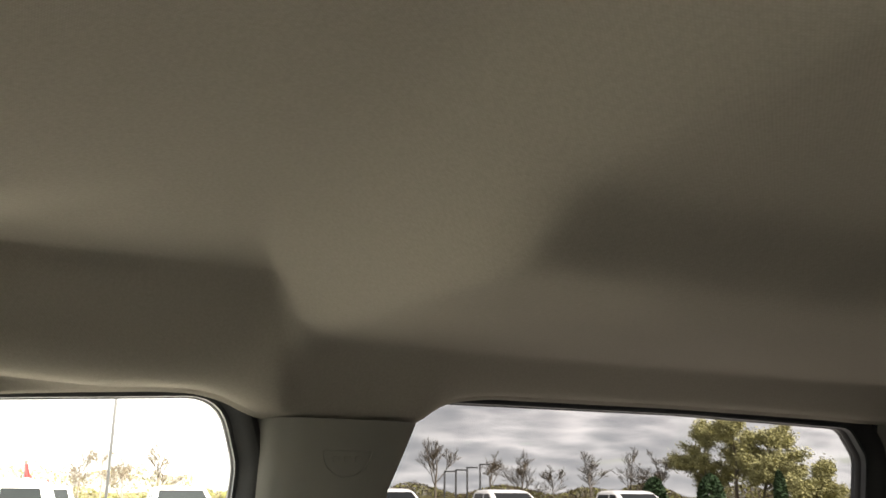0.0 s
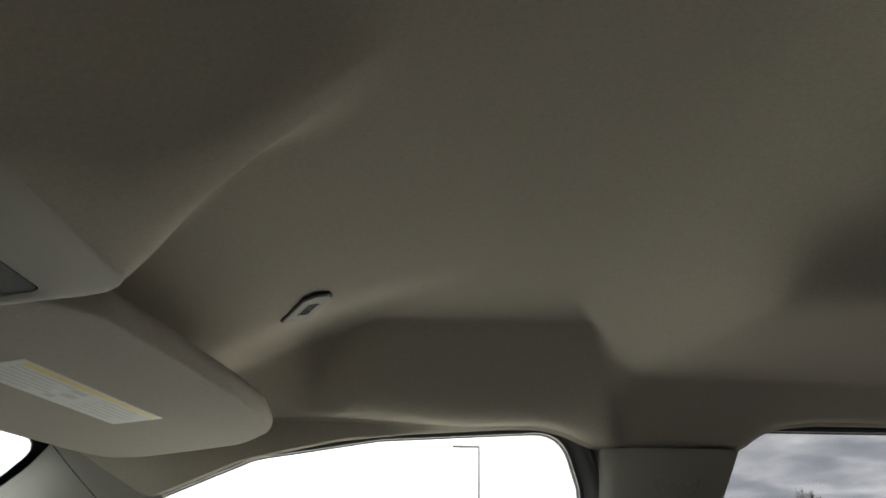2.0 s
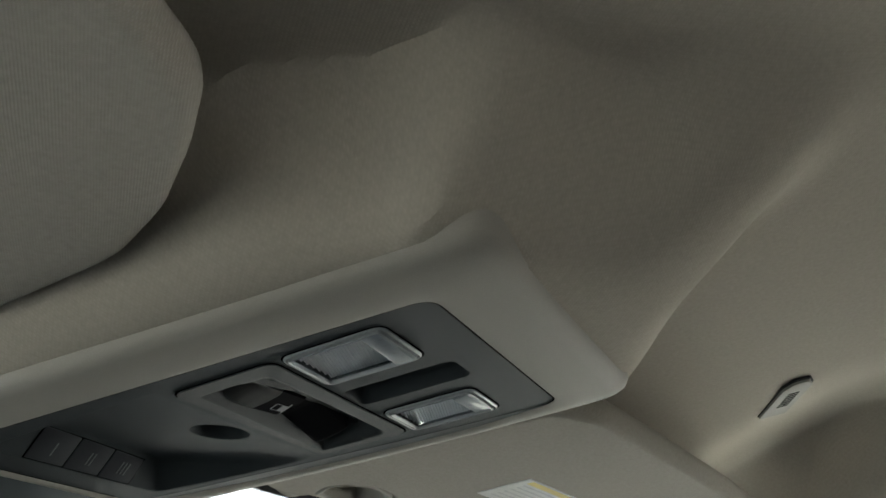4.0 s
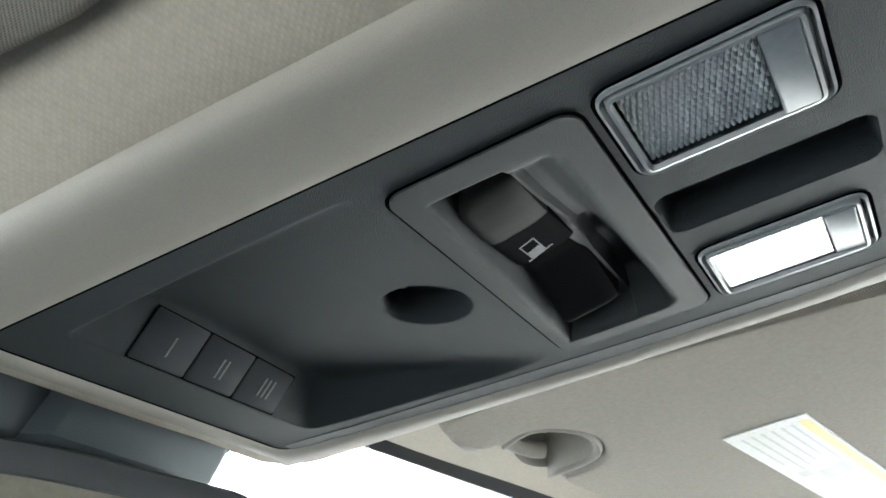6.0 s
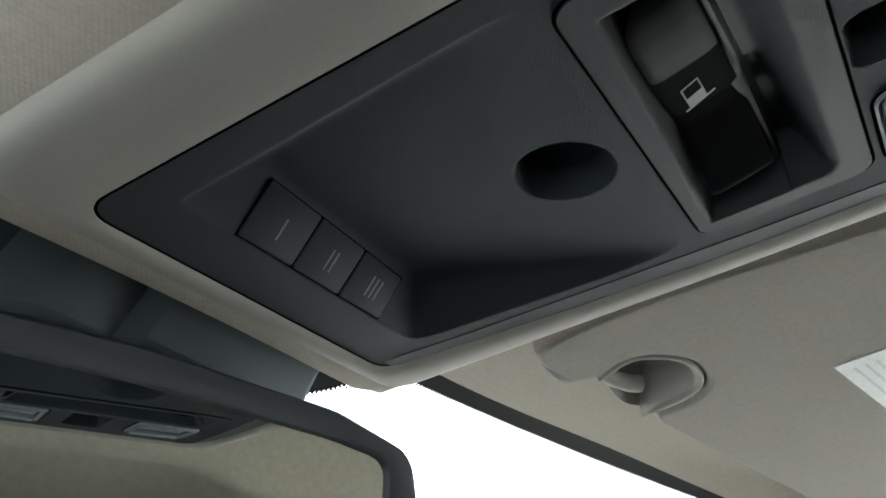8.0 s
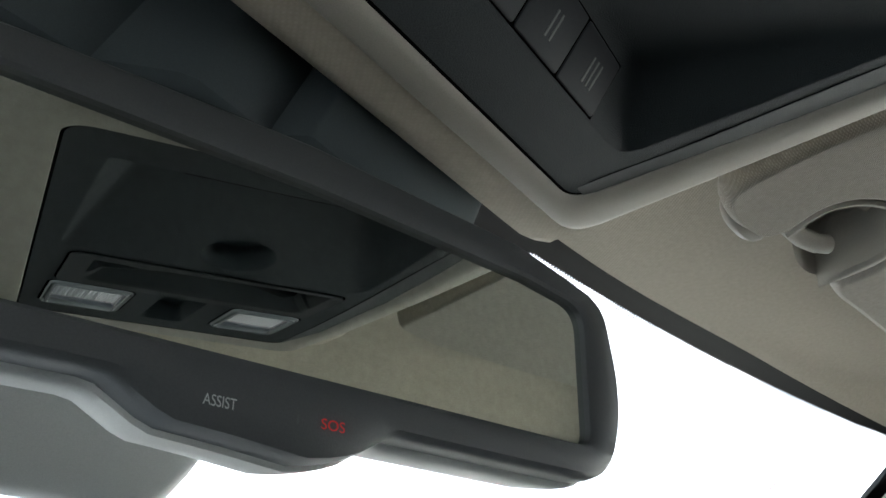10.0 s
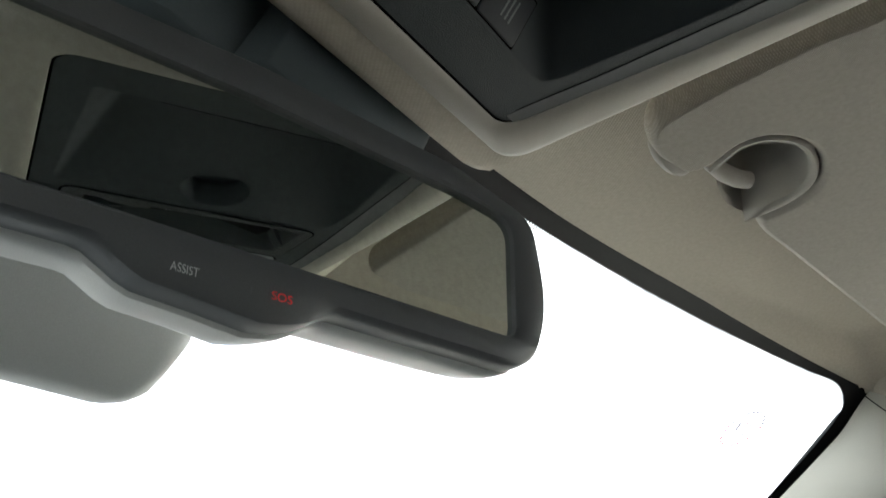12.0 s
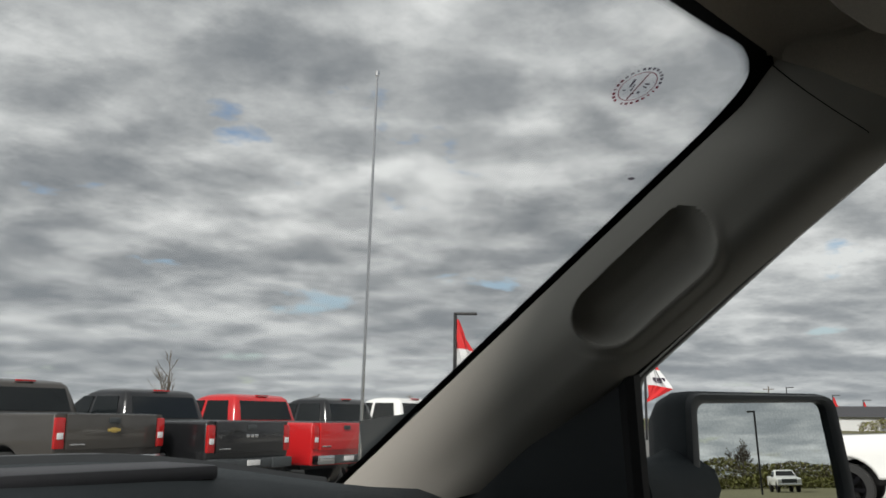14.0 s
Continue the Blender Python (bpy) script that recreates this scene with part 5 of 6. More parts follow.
bm = bmesh.new()
box(bm, (0, 2.15, 1.06), (2.16, 2.0, 0.30), 0.08)
part("truck_hood", bm, bpy.data.materials["cab_paint"], label="dark painted hood and fenders of the truck", category="hood", kind="structure")

# door mirror: its glass is turned to show the lot behind
dm = thing("door_mirror", (1.0, 0.70, 1.20), "large black towing door mirror with a wide glass", "door mirror")
DN, DR, DU = Vector((-0.5917, -0.8052, 0.039)), Vector((0.806, -0.592, 0.0)), Vector((0.023, 0.031, 0.999))
DC = Vector((1.08, 0.6362, 1.4382))


def on_dm(a, b, d=0.0):
    return DC + DR * a + DU * b + DN * d


DG = fillet([(-0.0925, -0.185), (0.138, -0.185), (0.128, -0.04), (0.110, 0.0625), (-0.0925, 0.0575)], [0.02, 0.02, 0.1, 0.016, 0.016], 6)
DO = fillet([(-0.112, -0.205), (0.160, -0.205), (0.147, -0.04), (0.128, 0.0715), (-0.108, 0.0705)], [0.03, 0.03, 0.1, 0.024, 0.020], 6)
bm = bmesh.new()
loops(bm, [[on_dm(a, b, 0.0) for a, b in DG]], True)
part("glass", bm, MIRROR, dm, smooth=False)
bm = bmesh.new()
loops(bm, [[on_dm(a, b, d) for a, b in between(DG, DO, t)] for t, d in ((0.0, -0.002), (0.05, 0.006), (0.35, 0.010), (0.8, 0.010), (1.0, 0.002))])
part("frame", bm, DARKER, dm)
bm = bmesh.new()
rows = [[on_dm(a, b, 0.003) for a, b in DO]]
for sc, d in ((1.02, -0.010), (1.02, -0.035), (0.97, -0.065), (0.85, -0.095), (0.6, -0.115)):
    rows.append([on_dm(0.02 + (a - 0.02) * sc - 0.02 * (1 - sc), -0.065 + (b + 0.065) * sc, d) for a, b in DO])
loops(bm, rows, False, True)
part("shell", bm, DARK, dm, "black grained plastic shell")
bm = bmesh.new()
rows = []
for k in range(9):
    t = k / 8
    c = Vector((0.86 + 0.17 * t, 0.745 - 0.03 * t, 1.395))
    h = 0.055 - 0.015 * math.sin(math.pi * t) + 0.012 * t
    rows.append([c + Vector((0.0, 0.045 * math.cos(q), h * math.sin(q) * 0.8)) for q in [2 * math.pi * i / 14 for i in range(14)]])
loops(bm, rows, True, True)
part("arm", bm, DARK, dm)


# ---- pickup trucks ----
def arc(cy, cz, r, a0, a1, n=10):
    return [(cy + r * math.cos(radians(a0 + (a1 - a0) * k / n)), cz + r * math.sin(radians(a0 + (a1 - a0) * k / n))) for k in range(n + 1)]


def extruded(outline, half, edge=0.04):
    bm = bmesh.new()
    vs = [bm.verts.new((-half, y, z)) for y, z in outline]
    f = bm.faces.new(vs)
    out = bmesh.ops.extrude_face_region(bm, geom=[f])
    for v in out["geom"]:
        if isinstance(v, bmesh.types.BMVert):
            v.co.x = half
    bmesh.ops.recalc_face_normals(bm, faces=bm.faces[:])
    if edge:
        es = [e for e in bm.edges if abs(e.verts[0].co.x - e.verts[1].co.x) < 1e-6]
        bmesh.ops.bevel(bm, geom=es, offset=edge, segments=3, affect="EDGES", profile=0.5)
    return bm


def pickup(name, mat, label, lift=0.0, emblem=None, dark_bumper=False, rim_mat=None):
    """A crew-cab pickup that stands at the origin with its tail at y = 0 and heads along +y."""
    t = thing(name, (0, 0, 0), label, "pickup truck", "parked pickups")
    wy0, wy1, wz, wr = 1.22, 4.78, 0.40 + lift * 0.4, 0.40 + lift * 0.3
    b = 0.55 + lift
    ar = wr + 0.09
    low = [(0.10, b)] + arc(wy0, wz, ar, 180 - math.degrees(math.asin(max(-1, min(1, (b - wz) / ar)))), math.degrees(math.asin((b - wz) / ar)), 12) + \
          arc(wy1, wz, ar, 180 - math.degrees(math.asin((b - wz) / ar)), math.degrees(math.asin((b - wz) / ar)), 12) + \
          [(5.72, b), (5.80, b + 0.15), (5.78, 1.02 + lift), (5.60, 1.16 + lift), (4.15, 1.24 + lift), (3.95, 1.27 + lift), (2.02, 1.27 + lift), (2.0, 1.33 + lift), (0.06, 1.33 + lift), (0.05, b + 0.25)]
    part("body", extruded(low, 0.98, 0.05), mat, t)
    # bed opening
    bm = bmesh.new()
    box(bm, (0, 1.05, 1.325 + lift), (1.66, 1.75, 0.03))
    part("bed_liner", bm, DARKER, t)
    # cab
    bm = bmesh.new()
    rows = []
    for z, y0, y1, w in ((1.22, 2.02, 4.08, 0.96), (1.30, 2.03, 3.98, 0.95), (1.62, 2.12, 3.52, 0.86), (1.78, 2.18, 3.26, 0.80), (1.84, 2.26, 3.10, 0.74), (1.87, 2.5, 2.95, 0.60)):
        sec = fillet([(-w, y0), (w, y0), (w, y1), (-w, y1)], [0.12, 0.12, 0.2, 0.2], 4)
        rows.append([Vector((x, y, z + lift)) for x, y in sec])
    loops(bm, rows, False, True)
    part("cab", bm, mat, t)
    # glass: rear, two side panes each, windshield

    def quad(nm, pts, m, off):
        bm = bmesh.new()
        n = (Vector(pts[1]) - Vector(pts[0])).cross(Vector(pts[3]) - Vector(pts[0])).normalized()
        c = sum((Vector(p) for p in pts), Vector()) / 4
        n = n if n.dot(off) > 0 else -n
        loops(bm, [[Vector(p) - n * 0.01 for p in pts], [Vector(p) + n * 0.012 for p in pts], [c + (Vector(p) - c) * 0.985 + n * 0.014 for p in pts]], False, True)
        return part(nm, bm, m, t, smooth=False)
    L = lift
    quad("rear_window", [(-0.76, 2.045, 1.36 + L), (0.76, 2.045, 1.36 + L), (0.70, 2.165, 1.73 + L), (-0.70, 2.165, 1.73 + L)], CAR_GLASS, Vector((0, -1, 0)))
    quad("windshield", [(-0.78, 3.90, 1.36 + L), (0.78, 3.90, 1.36 + L), (0.66, 3.30, 1.75 + L), (-0.66, 3.30, 1.75 + L)], CAR_GLASS, Vector((0, 1, 0)))
    for s in (1, -1):
        quad("side_window", [(s * 0.945, 2.22, 1.32 + L), (s * 0.945, 2.92, 1.32 + L), (s * 0.825, 2.90, 1.73 + L), (s * 0.825, 2.34, 1.73 + L)], CAR_GLASS, Vector((s, 0, 0)))
        quad("side_window", [(s * 0.945, 3.00, 1.32 + L), (s * 0.945, 3.82, 1.32 + L), (s * 0.825, 3.24, 1.73 + L), (s * 0.825, 2.98, 1.73 + L)], CAR_GLASS, Vector((s, 0, 0)))
        bm = bmesh.new()
        box(bm, (s * 0.895, 0.05, 1.06 + L), (0.17, 0.06, 0.44), 0.03)
        lamp = part("tail_lamp", bm, TAIL_RED, t, "red tail lamp")
        bm = bmesh.new()
        box(bm, (s * 0.895, 0.022, 1.02 + L), (0.10, 0.02, 0.09), 0.005)
        part("reversing_lamp", bm, LAMP_WHITE, lamp)
        bm = bmesh.new()
        box(bm, (s * 0.82, 5.75, 0.95 + L), (0.30, 0.10, 0.20), 0.03)
        part("headlight", bm, LAMP_WHITE, t)
        bm = bmesh.new()
        box(bm, (s * 1.06, 3.72, 1.36 + L), (0.18, 0.08, 0.22), 0.03)
        part("door_mirror", bm, DARKER, t)
        bm = bmesh.new()
        box(bm, (s * 0.985, 2.75, 1.16 + L), (0.03, 0.16, 0.035), 0.01)
        part("door_handle", bm, DARKER, t)
        bm = bmesh.new()
        box(bm, (s * 0.70, 0.0, 0.66 + L), (0.50, 0.16, 0.17), 0.03)
        part("bumper_end", bm, STEEL if not dark_bumper else DARKER, t, "chrome bumper end" if not dark_bumper else "")
        for wy in (wy0, wy1):
            bm = bmesh.new()
            rows = [[Vector((s * x, wy + r * math.cos(q), wz + r * math.sin(q))) for q in [2 * math.pi * k / 28 for k in range(28)]] for x, r in ((0.70, wr - 0.08), (0.70, wr - 0.02), (0.74, wr), (0.92, wr), (0.96, wr - 0.02), (0.965, wr - 0.12), (0.93, wr - 0.135))]
            loops(bm, rows, True, False)
            tyre = part("tyre", bm, TYRE, t)
            bm = bmesh.new()
            for k in range(8):
                q = 2 * math.pi * k / 8
                box(bm, (s * 0.94, wy + 0.15 * math.cos(q), wz + 0.15 * math.sin(q)), (0.03, 0.26, 0.06), 0.01, Matrix.Rotation(q, 4, "X"))
            loops(bm, [[Vector((s * x, wy + r * math.cos(q), wz + r * math.sin(q))) for q in [2 * math.pi * k / 24 for k in range(24)]] for x, r in ((0.90, wr - 0.14), (0.95, wr - 0.125), (0.93, wr - 0.16))])
            loops(bm, [[Vector((s * x, wy + r * math.cos(q), wz + r * math.sin(q))) for q in [2 * math.pi * k / 24 for k in range(24)]] for x, r in ((0.90, 0.09), (0.965, 0.075))], True, True)
            part("rim", bm, rim_mat or STEEL, tyre)
    bm = bmesh.new()
    box(bm, (0, 0.03, 1.08 + L), (1.60, 0.05, 0.50), 0.02)
    gate = part("tailgate", bm, mat, t)
    bm = bmesh.new()
    box(bm, (0, 0.0, 1.24 + L), (0.20, 0.03, 0.08), 0.015)
    part("handle", bm, DARKER, gate)
    if emblem == "cross":
        bm = bmesh.new()
        box(bm, (0, -0.003, 1.10 + L), (0.22, 0.02, 0.045), 0.008)
        box(bm, (0, -0.004, 1.10 + L), (0.10, 0.02, 0.075), 0.008)
        part("emblem", bm, material("gold_badge", (0.55, 0.40, 0.12), 0.3, metal=0.6), gate)
    elif emblem == "bar":
        bm = bmesh.new()
        for k in range(3):
            box(bm, (-0.10 + k * 0.10, -0.003, 1.10 + L), (0.08, 0.02, 0.06), 0.008)
        part("emblem", bm, STEEL, gate)
    bm = bmesh.new()
    box(bm, (-0.62, -0.003, 0.90 + L), (0.26, 0.012, 0.022), 0.003)
    part("badge", bm, STEEL, gate)
    bm = bmesh.new()
    box(bm, (0, 0.01, 0.66 + L), (0.92, 0.14, 0.15), 0.03)
    bump = part("bumper", bm, DARKER, t)
    bm = bmesh.new()
    box(bm, (0, -0.065, 0.67 + L), (0.30, 0.015, 0.09), 0.004)
    part("plate_recess", bm, STEEL_SIDING, bump)
    bm = bmesh.new()
    box(bm, (0, 2.22, 1.845 + L), (0.34, 0.05, 0.03), 0.008)
    part("high_brake_lamp", bm, TAIL_RED, t)
    bm = bmesh.new()
    box(bm, (0, 5.78, 0.92 + L), (1.25, 0.06, 0.34), 0.03)
    part("grille", bm, DARKER, t)
    bm = bmesh.new()
    box(bm, (0, 5.82, 0.62 + L), (1.85, 0.16, 0.20), 0.04)
    part("front_bumper", bm, STEEL if not dark_bumper else DARKER, t)
    bm = bmesh.new()
    box(bm, (0, 3.0, 0.58 + L), (1.5, 5.0, 0.25))
    part("underbody", bm, RUBBER, t)
    return t


GREY_PAINT = paint("grey_brown_paint", (0.060, 0.054, 0.048), 0.3)
BLACK_PAINT = paint("black_paint", (0.008, 0.008, 0.009))
RED_PAINT = paint("red_paint", (0.46, 0.012, 0.014))
WHITE_PAINT = paint("white_paint", (0.72, 0.72, 0.71))
tr = pickup("pickup_truck", GREY_PAINT, "grey brown crew-cab pickup parked on the asphalt", 0.10, "cross")
tr.matrix_basis = pose(8.95, 11.4, 0, 0, 0, 0)
tr = pickup("pickup_truck", BLACK_PAINT, "black crew-cab pickup with a dark bumper parked on the asphalt", 0.0, "bar", True)
tr.matrix_basis = pose(11.25, 10.8, 0, 0, 0, 0)
tr = pickup("pickup_truck", RED_PAINT, "bright red crew-cab pickup with chrome bumper corners", -0.02)
tr.matrix_basis = pose(14.0, 10.9, 0, 0, 0, 0)
tr = pickup("pickup_truck", BLACK_PAINT, "dark crew-cab pickup parked beyond a red one", -0.03)
tr.matrix_basis = pose(16.9, 10.9, 0, 0, 0, 0)
white = pickup("pickup_truck", WHITE_PAINT, "white crew-cab pickup with black wheels on the lot", 0.04, rim_mat=GLOSS_BLACK)
white.matrix_basis = pose(16.4, -2.5, 0, 0, 0, 0)
for x, y, rz in ((19.9, 10.9, 0), (22.8, 10.6, 0), (26.6, -4.4, 90), (24.8, -10.7, 90), (24.6, -15.0, 92), (22.2, -18.3, 90), (11.7, -81.0, -2), (30, -0.6, 90), (19.5, -79.0, 2)):
    if y < -30:
        m = pose(x, y, 0, 0, 0, rz) @ Matrix.Translation((0, -5.8, 0))
    else:
        m = pose(x, y, 0, 0, 0, rz) @ Matrix.Translation((0, -5.8 if rz > 45 else 0, 0))
    copy_thing(white, m)["label"] = "white crew-cab pickup parked on the lot"


# ---- light poles with flags ----
def toward(az, d):
    return Vector((d * math.sin(radians(az)) - 0.1, d * math.cos(radians(az)) + 0.4, 0))


def light_pole(az, d, h, flag=None, arm=1.1, turn=0.0):
    at = toward(az, d)
    t = thing("light_pole", at, "tall dark square lot lamp post" + (" with a hanging feather flag" if flag else ""), "light pole", "lot lamp posts")
    bm = bmesh.new()
    box(bm, at + Vector((0, 0, h / 2)), (0.14, 0.14, h), 0.01)
    part("pole", bm, POLE, t)
    right = Vector((math.cos(radians(az)), -math.sin(radians(az)), 0))
    rot = Matrix.Rotation(-radians(az), 4, "Z")
    bm = bmesh.new()
    box(bm, at + right * arm * 0.5 + Vector((0, 0, h - 0.06)), (arm, 0.34, 0.12), 0.02, rot)
    part("lamp_head", bm, POLE, t)
    if flag:
        n = 12
        for lo, hi, m, nm in ((0.0, 0.40, FLAG_RED, "red_field"), (0.40, 0.70, FLAG_WHITE, "white_field"), (0.70, 1.0, FLAG_RED if flag == "red" else FLAG_BLUE, "lower_field")):
            bm = bmesh.new()
            rows = []
            for k in range(n + 1):
                s = lo + (hi - lo) * k / n
                w = 1.6 * (s / 0.70 if s < 0.70 else 1 - (s - 0.70) / 0.30)
                z = h - 0.35 - 3.7 * s
                rows.append([at + right * (0.09 + w * i / 6) + Vector((0.10 * math.sin(3 * i + 4 * s), 0.12 * math.sin(2.2 * i / 6 * math.pi + 5 * s), -0.25 * (i / 6) ** 2 * w / 1.6)) + Vector((0, 0, z)) for i in range(7)])
            loops(bm, rows, closed=False)
            part(nm, bm, m, t, smooth=True)
        bm = bmesh.new()
        for a, b, zz in ((0.25, 1.15, 0.56), (0.45, 0.95, 0.625)):
            p, q = at + right * a + Vector((0, -0.16, h - 0.35 - 3.7 * zz)), at + right * b + Vector((0, -0.16, h - 0.42 - 3.7 * zz))
            loops(bm, [[p, q], [p + Vector((0, 0, -0.22 if zz < 0.6 else -0.1)), q + Vector((0, 0, -0.22 if zz < 0.6 else -0.1))]], closed=False)
        part("print_bar", bm, GREY_STICK, t, smooth=False)
    return t


light_pole(60.05, 45, 6.62, "red")
light_pole(173.25, 74, 6.4, arm=0.55)
light_pole(72.0, 62, 6.6, "red")
light_pole(82.7, 150, 5.3, "red")
light_pole(84.3, 150, 4.6, "blue")
light_pole(80.2, 150, 6.5)
light_pole(94.9, 48, 6.85, arm=-1.4)
light_pole(90.2, 110, 5.0, "blue")
light_pole(114.9, 90, 4.0)
light_pole(115.6, 92, 4.2)
light_pole(116.3, 94, 4.5)
light_pole(117.1, 96, 4.9)
for az, d, h in ((79.2, 180, 7.6), (57.2, 230, 6.5), (62.8, 240, 6.5), (48.0, 260, 6.0)):
    at = toward(az, d)
    up = thing("utility_pole", at, "wooden utility pole with a cross arm", "utility pole", "utility poles")
    bm = bmesh.new()
    tube(bm, [at, at + Vector((0, 0, h))], 0.16, 8, 0.7)
    part("pole", bm, BARK, up)
    bm = bmesh.new()
    box(bm, at + Vector((0, 0, h - 0.5)), (2.0, 0.15, 0.15), 0.0, Matrix.Rotation(-radians(az), 4, "Z"))
    part("cross_arm", bm, BARK, up)


# ---- trees ----
def branchy(seed, h, spread, levels, r0, twigs=5):
    """Tapered limbs that fork again and again: returns the points of all limbs and the ends of the finest."""
    rnd = random.Random(seed)
    limbs, ends = [], []

    def grow(p, d, length, r, lvl):
        pts = [p]
        for k in range(4):
            d = (d + Vector((rnd.uniform(-1, 1), rnd.uniform(-1, 1), rnd.uniform(-0.5, 0.9))) * 0.16).normalized()
            pts.append(pts[-1] + d * length / 4)
        limbs.append((pts, r, lvl))
        if lvl == 0:
            ends.append(pts[-1])
            return
        grow(pts[-1], d, length * rnd.uniform(0.45, 0.62), r * 0.6, lvl - 1)
        for k in range(rnd.randint(3, twigs) if lvl > 1 else rnd.randint(3, 4)):
            q = rnd.uniform(0.30, 1.0)
            i = min(3, int(q * 4))
            at = pts[i].lerp(pts[i + 1], q * 4 - i)
            side = Vector((rnd.uniform(-1, 1), rnd.uniform(-1, 1), rnd.uniform(-0.15, 0.55))).normalized()
            grow(at, (d * 0.62 + side * spread * 1.1).normalized(), length * rnd.uniform(0.62, 0.86) * (1.05 - 0.45 * q), r * 0.48, lvl - 1)
    grow(Vector((0, 0, -0.2)), Vector((0, 0, 1)), h * 0.58, r0, levels)
    return limbs, ends


def tree(name, at, h, seed, label, leaf=None, spread=0.75, leaf_size=0.35, per_end=6, levels=4):
    rnd = random.Random(seed + 500)
    t = thing(name, at, label, "tree", "trees beyond the lot")
    limbs, ends = branchy(seed, h, spread, levels, h * 0.022)
    top = max(max(p.z for p in pts) for pts, *_ in limbs)
    k = h / top
    bm, tw = bmesh.new(), bmesh.new()
    for pts, r, lvl in limbs:
        tube(bm if lvl >= levels - 1 else tw, [Vector(at) + p * k for p in pts], max(r, 0.024), 3 if lvl < levels else 7, 0.45, caps=False)
    part("trunk", bm, BARK, t)
    if leaf:
        for e in ends + [p for pts, r, lvl in limbs if lvl < levels - 1 for p in pts[2::2]]:
            for _ in range(per_end // 2):
                c = Vector(at) + e * k + Vector((rnd.gauss(0, 1), rnd.gauss(0, 1), rnd.gauss(0, 0.8) - 0.5)) * leaf_size * 1.6
                n = Vector((rnd.uniform(-1, 1), rnd.uniform(-1, 1), rnd.uniform(-1, 1))).normalized()
                u = n.orthogonal().normalized() * leaf_size * rnd.uniform(0.5, 1.1)
                v = n.cross(u.normalized()) * leaf_size * rnd.uniform(0.3, 0.7)
                tw.faces.new([tw.verts.new(c + a * u + b * v) for a, b in ((-1, 0), (0, -0.7), (1, 0), (0, 0.7))])
    part("crown", tw, leaf or TWIG, t, smooth=False)
    return t


for n, (az, d, h) in enumerate(((114.3, 110, 8.6), (117.6, 115, 7.2), (119.6, 112, 7.4), (121.6, 118, 5.6), (123.9, 110, 7.2), (126.2, 112, 7.6), (128.2, 108, 7.0), (97.6, 100, 7.2), (93.2, 105, 6.4), (95.6, 110, 6.6))):
    tree("bare_tree", toward(az, d), h, 11 + n, "leafless deciduous tree beyond the lot", spread=0.8 if n else 0.5)
tree("bare_tree", toward(42.3, 120), 9.2, 31, "slender leafless tree beyond the lot", spread=0.4, levels=3)
tree("bare_tree", toward(94.3, 108), 7.6, 37, "leafless deciduous tree beyond the lot", spread=0.8)
for az, d, h, seed in ((130.7, 108, 10.6, 41), (132.4, 107, 11.8, 43), (133.9, 106, 9.8, 44)):
    tree("willow_tree", toward(az, d), h, seed, "broad tree with fresh yellow green leaves", LEAF, 1.05, 0.19, 26)
tree("leafy_tree", toward(136.9, 100), 5.6, 47, "small tree in fresh green leaf", LEAF, 0.9, 0.18, 14)
for n, (az, d, h, w) in enumerate(((127.7, 96, 3.6, 2.6), (131.0, 95, 3.9, 2.8), (134.9, 95, 4.2, 1.3))):
    at = toward(az, d)
    t = thing("evergreen_shrub", at, "dark green conical evergreen shrub", "shrub", "evergreen shrubs")
    rnd = random.Random(70 + n)
    bm = bmesh.new()
    for _ in range(1500):
        z = h * rnd.random() ** 0.8
        r = w / 2 * (1 - (z / h) ** 2.2) ** 0.5 * rnd.uniform(0.75, 1.08)
        q = rnd.uniform(0, 6.283)
        c = at + Vector((r * math.cos(q), r * math.sin(q), z))
        u = Vector((rnd.uniform(-1, 1), rnd.uniform(-1, 1), rnd.uniform(-0.3, 1))).normalized() * 0.2
        v = u.orthogonal().normalized() * 0.12
        bm.faces.new([bm.verts.new(c + p) for p in (-u, v, u, -v)])
    part("foliage", bm, EVERGREEN, t, smooth=False)
    bm = bmesh.new()
    tube(bm, [at, at + Vector((0, 0, h * 0.8))], 0.08, 6, 0.4)
    part("trunk", bm, BARK, t)


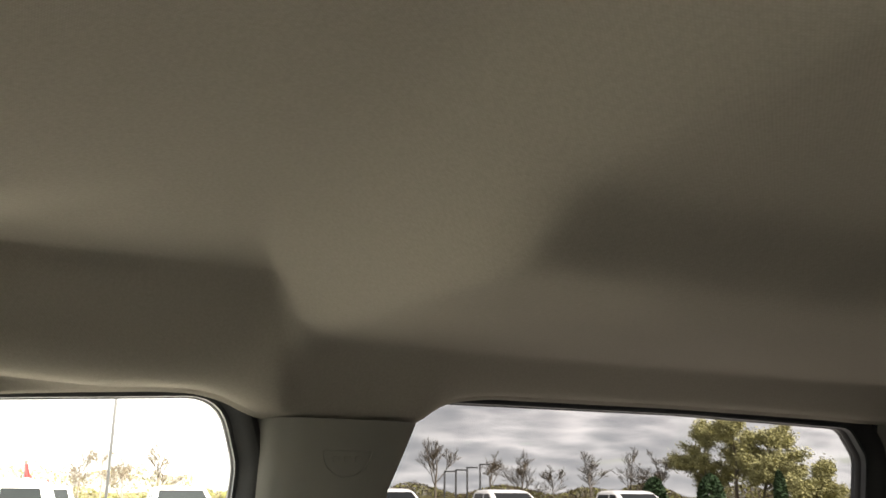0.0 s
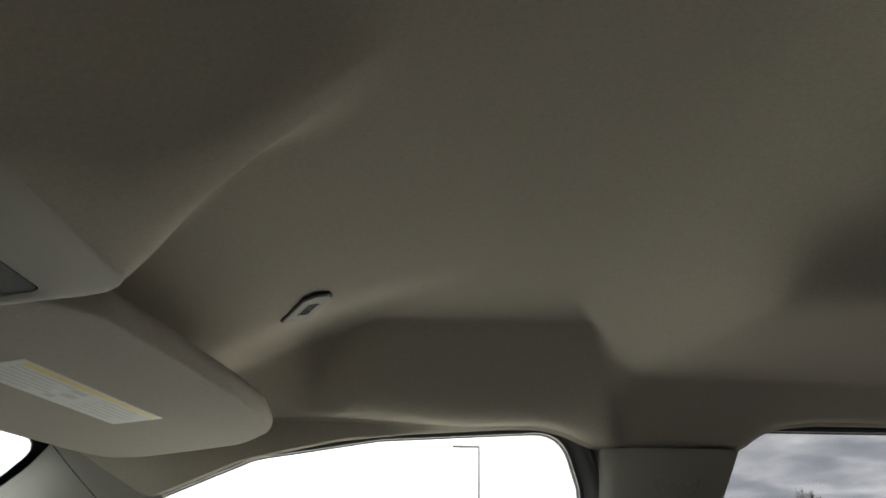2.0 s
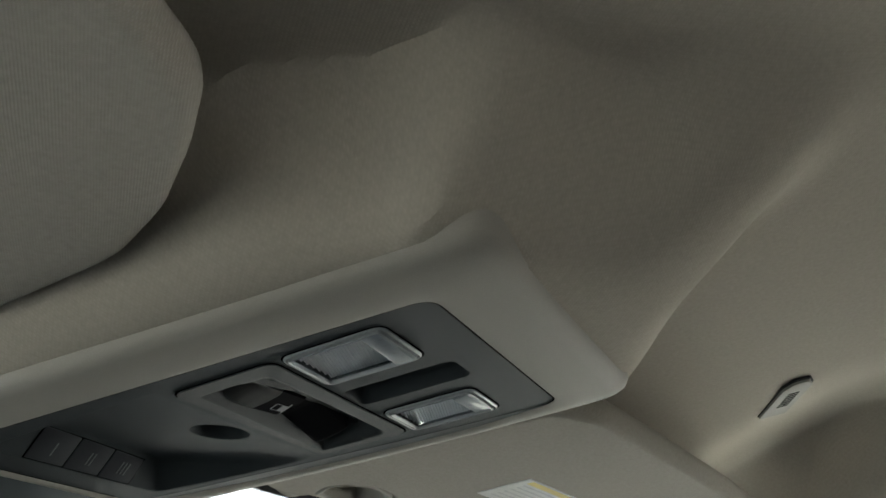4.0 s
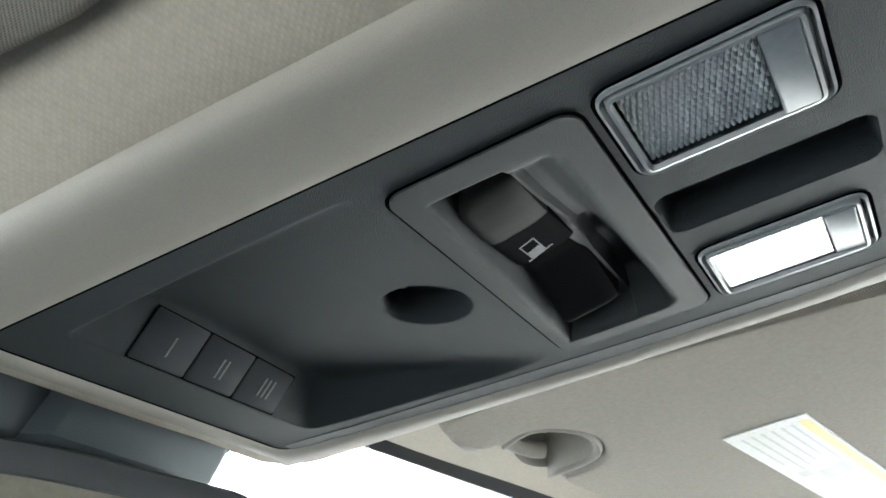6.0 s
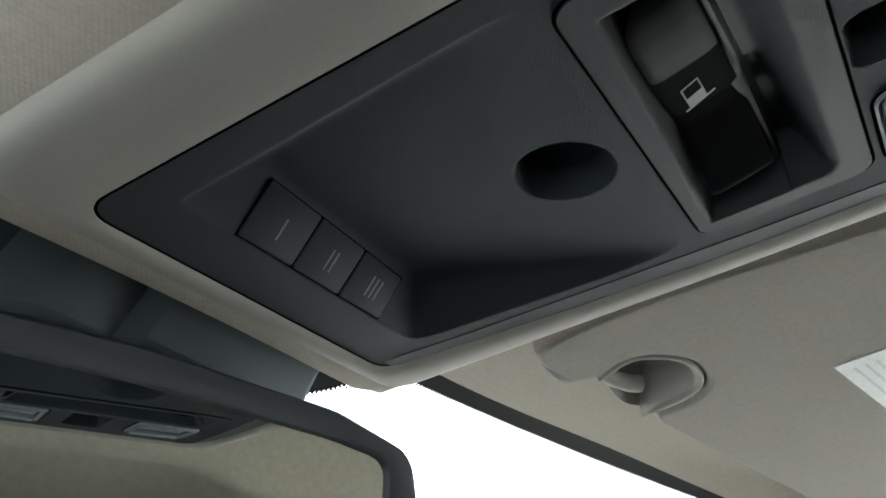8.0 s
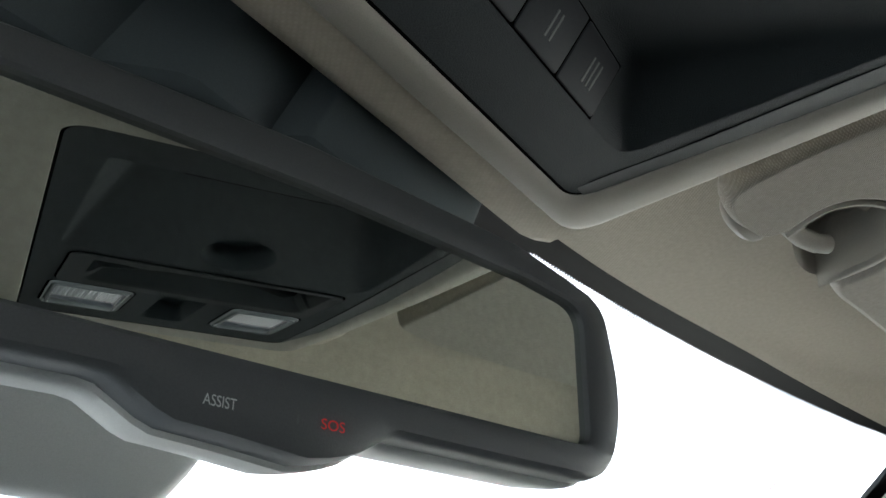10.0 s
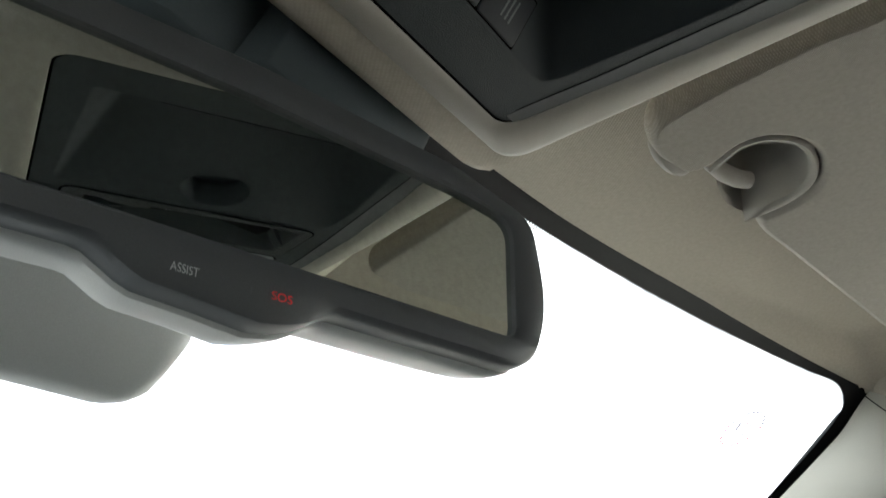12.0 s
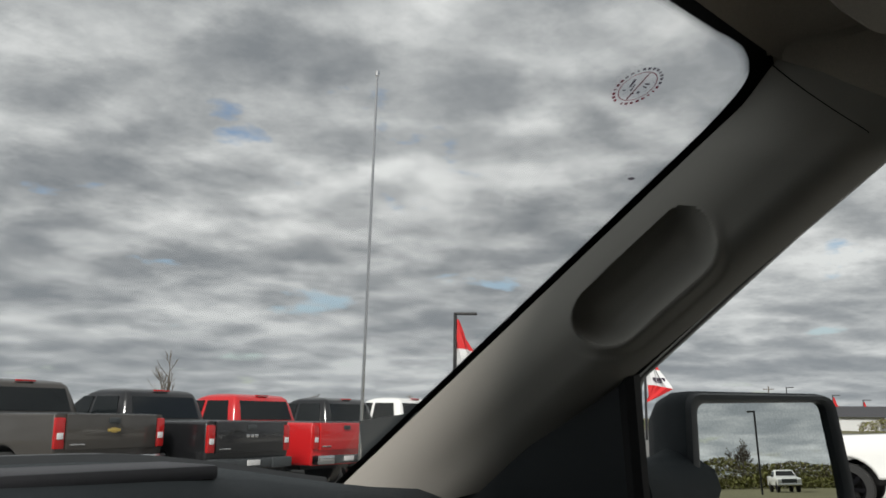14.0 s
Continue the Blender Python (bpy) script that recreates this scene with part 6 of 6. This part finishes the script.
def thicket(name, az0, az1, d, h, n, seed, mats, label):
    """Scrub at the edge of the field: stems and small leaves, uneven in height."""
    rnd = random.Random(seed)
    for mat, share in mats:
        bm = bmesh.new()
        for _ in range(int(n * share)):
            az = rnd.uniform(az0, az1)
            hh = h * (0.55 + 0.45 * noise.noise(Vector((az * 0.35, seed, 0)))) * rnd.random() ** 0.7
            c = toward(az, d + rnd.uniform(-6, 6)) + Vector((0, 0, hh))
            s = rnd.uniform(0.10, 0.28)
            u = Vector((rnd.uniform(-1, 1), rnd.uniform(-1, 1), rnd.uniform(-0.4, 1.2))).normalized() * s * (2.2 if mat is TWIG else 1)
            v = u.orthogonal().normalized() * s * (0.12 if mat is TWIG else 0.6)
            bm.faces.new([bm.verts.new(c + p) for p in (-u, v, u, -v)])
        part(name, bm, mat, label=label, category="scrub", kind="stuff", smooth=False)


thicket("field_scrub", 100, 141, 125, 4.6, 34000, 3, ((SCRUB, 0.3), (TWIG, 0.7)), "low brown and green scrub along the field edge")
thicket("far_woods", 86, 99.5, 135, 8.5, 9000, 8, ((TWIG, 0.85), (SCRUB, 0.15)), "bare brown woods beyond the field")
thicket("field_scrub", 84, 100, 125, 3.2, 5000, 4, ((SCRUB, 0.3), (TWIG, 0.7)), "low brown and green scrub along the field edge")
thicket("field_scrub", 30, 84, 190, 1.9, 9000, 5, ((EVERGREEN, 0.4), (TWIG, 0.6)), "dark low scrub on the horizon")
thicket("field_scrub", 140, 200, 118, 5.4, 46000, 6, ((SCRUB, 0.45), (TWIG, 0.55)), "brown and green scrub behind the lot")
thicket("field_scrub", 140, 200, 111, 2.4, 26000, 9, ((SCRUB, 0.75), (TWIG, 0.25)), "olive green scrub at the foot of bare trees")
tree("leafy_tree", toward(51.5, 130), 4.0, 53, "round bushy tree just coming into leaf", TWIG, 0.95, 0.2, 4)
for n, (az, d, h) in enumerate(((164.2, 112, 8.5), (165.6, 116, 9.5), (167.0, 112, 8.0), (163.0, 110, 9.0), (174.6, 116, 6.0), (168.6, 118, 7.0))):
    tree("bare_tree", toward(az, d), h, 60 + n, "leafless deciduous tree behind the lot", spread=0.5, levels=4)

# far house
at = toward(83.7, 150)
house = thing("house", at, "low pale house with a dark gabled roof", "house")
bm = bmesh.new()
box(bm, at + Vector((0, 0, 1.0)), (9, 8, 2.0))
part("wall", bm, STEEL_SIDING, house, smooth=False)
bm = bmesh.new()
loops(bm, [[at + Vector((-5, y, 2.0)), at + Vector((0, y, 3.6)), at + Vector((5, y, 2.0))] for y in (-5, 5)], True, True)
part("roof", bm, ROOF_DARK, house, smooth=False)
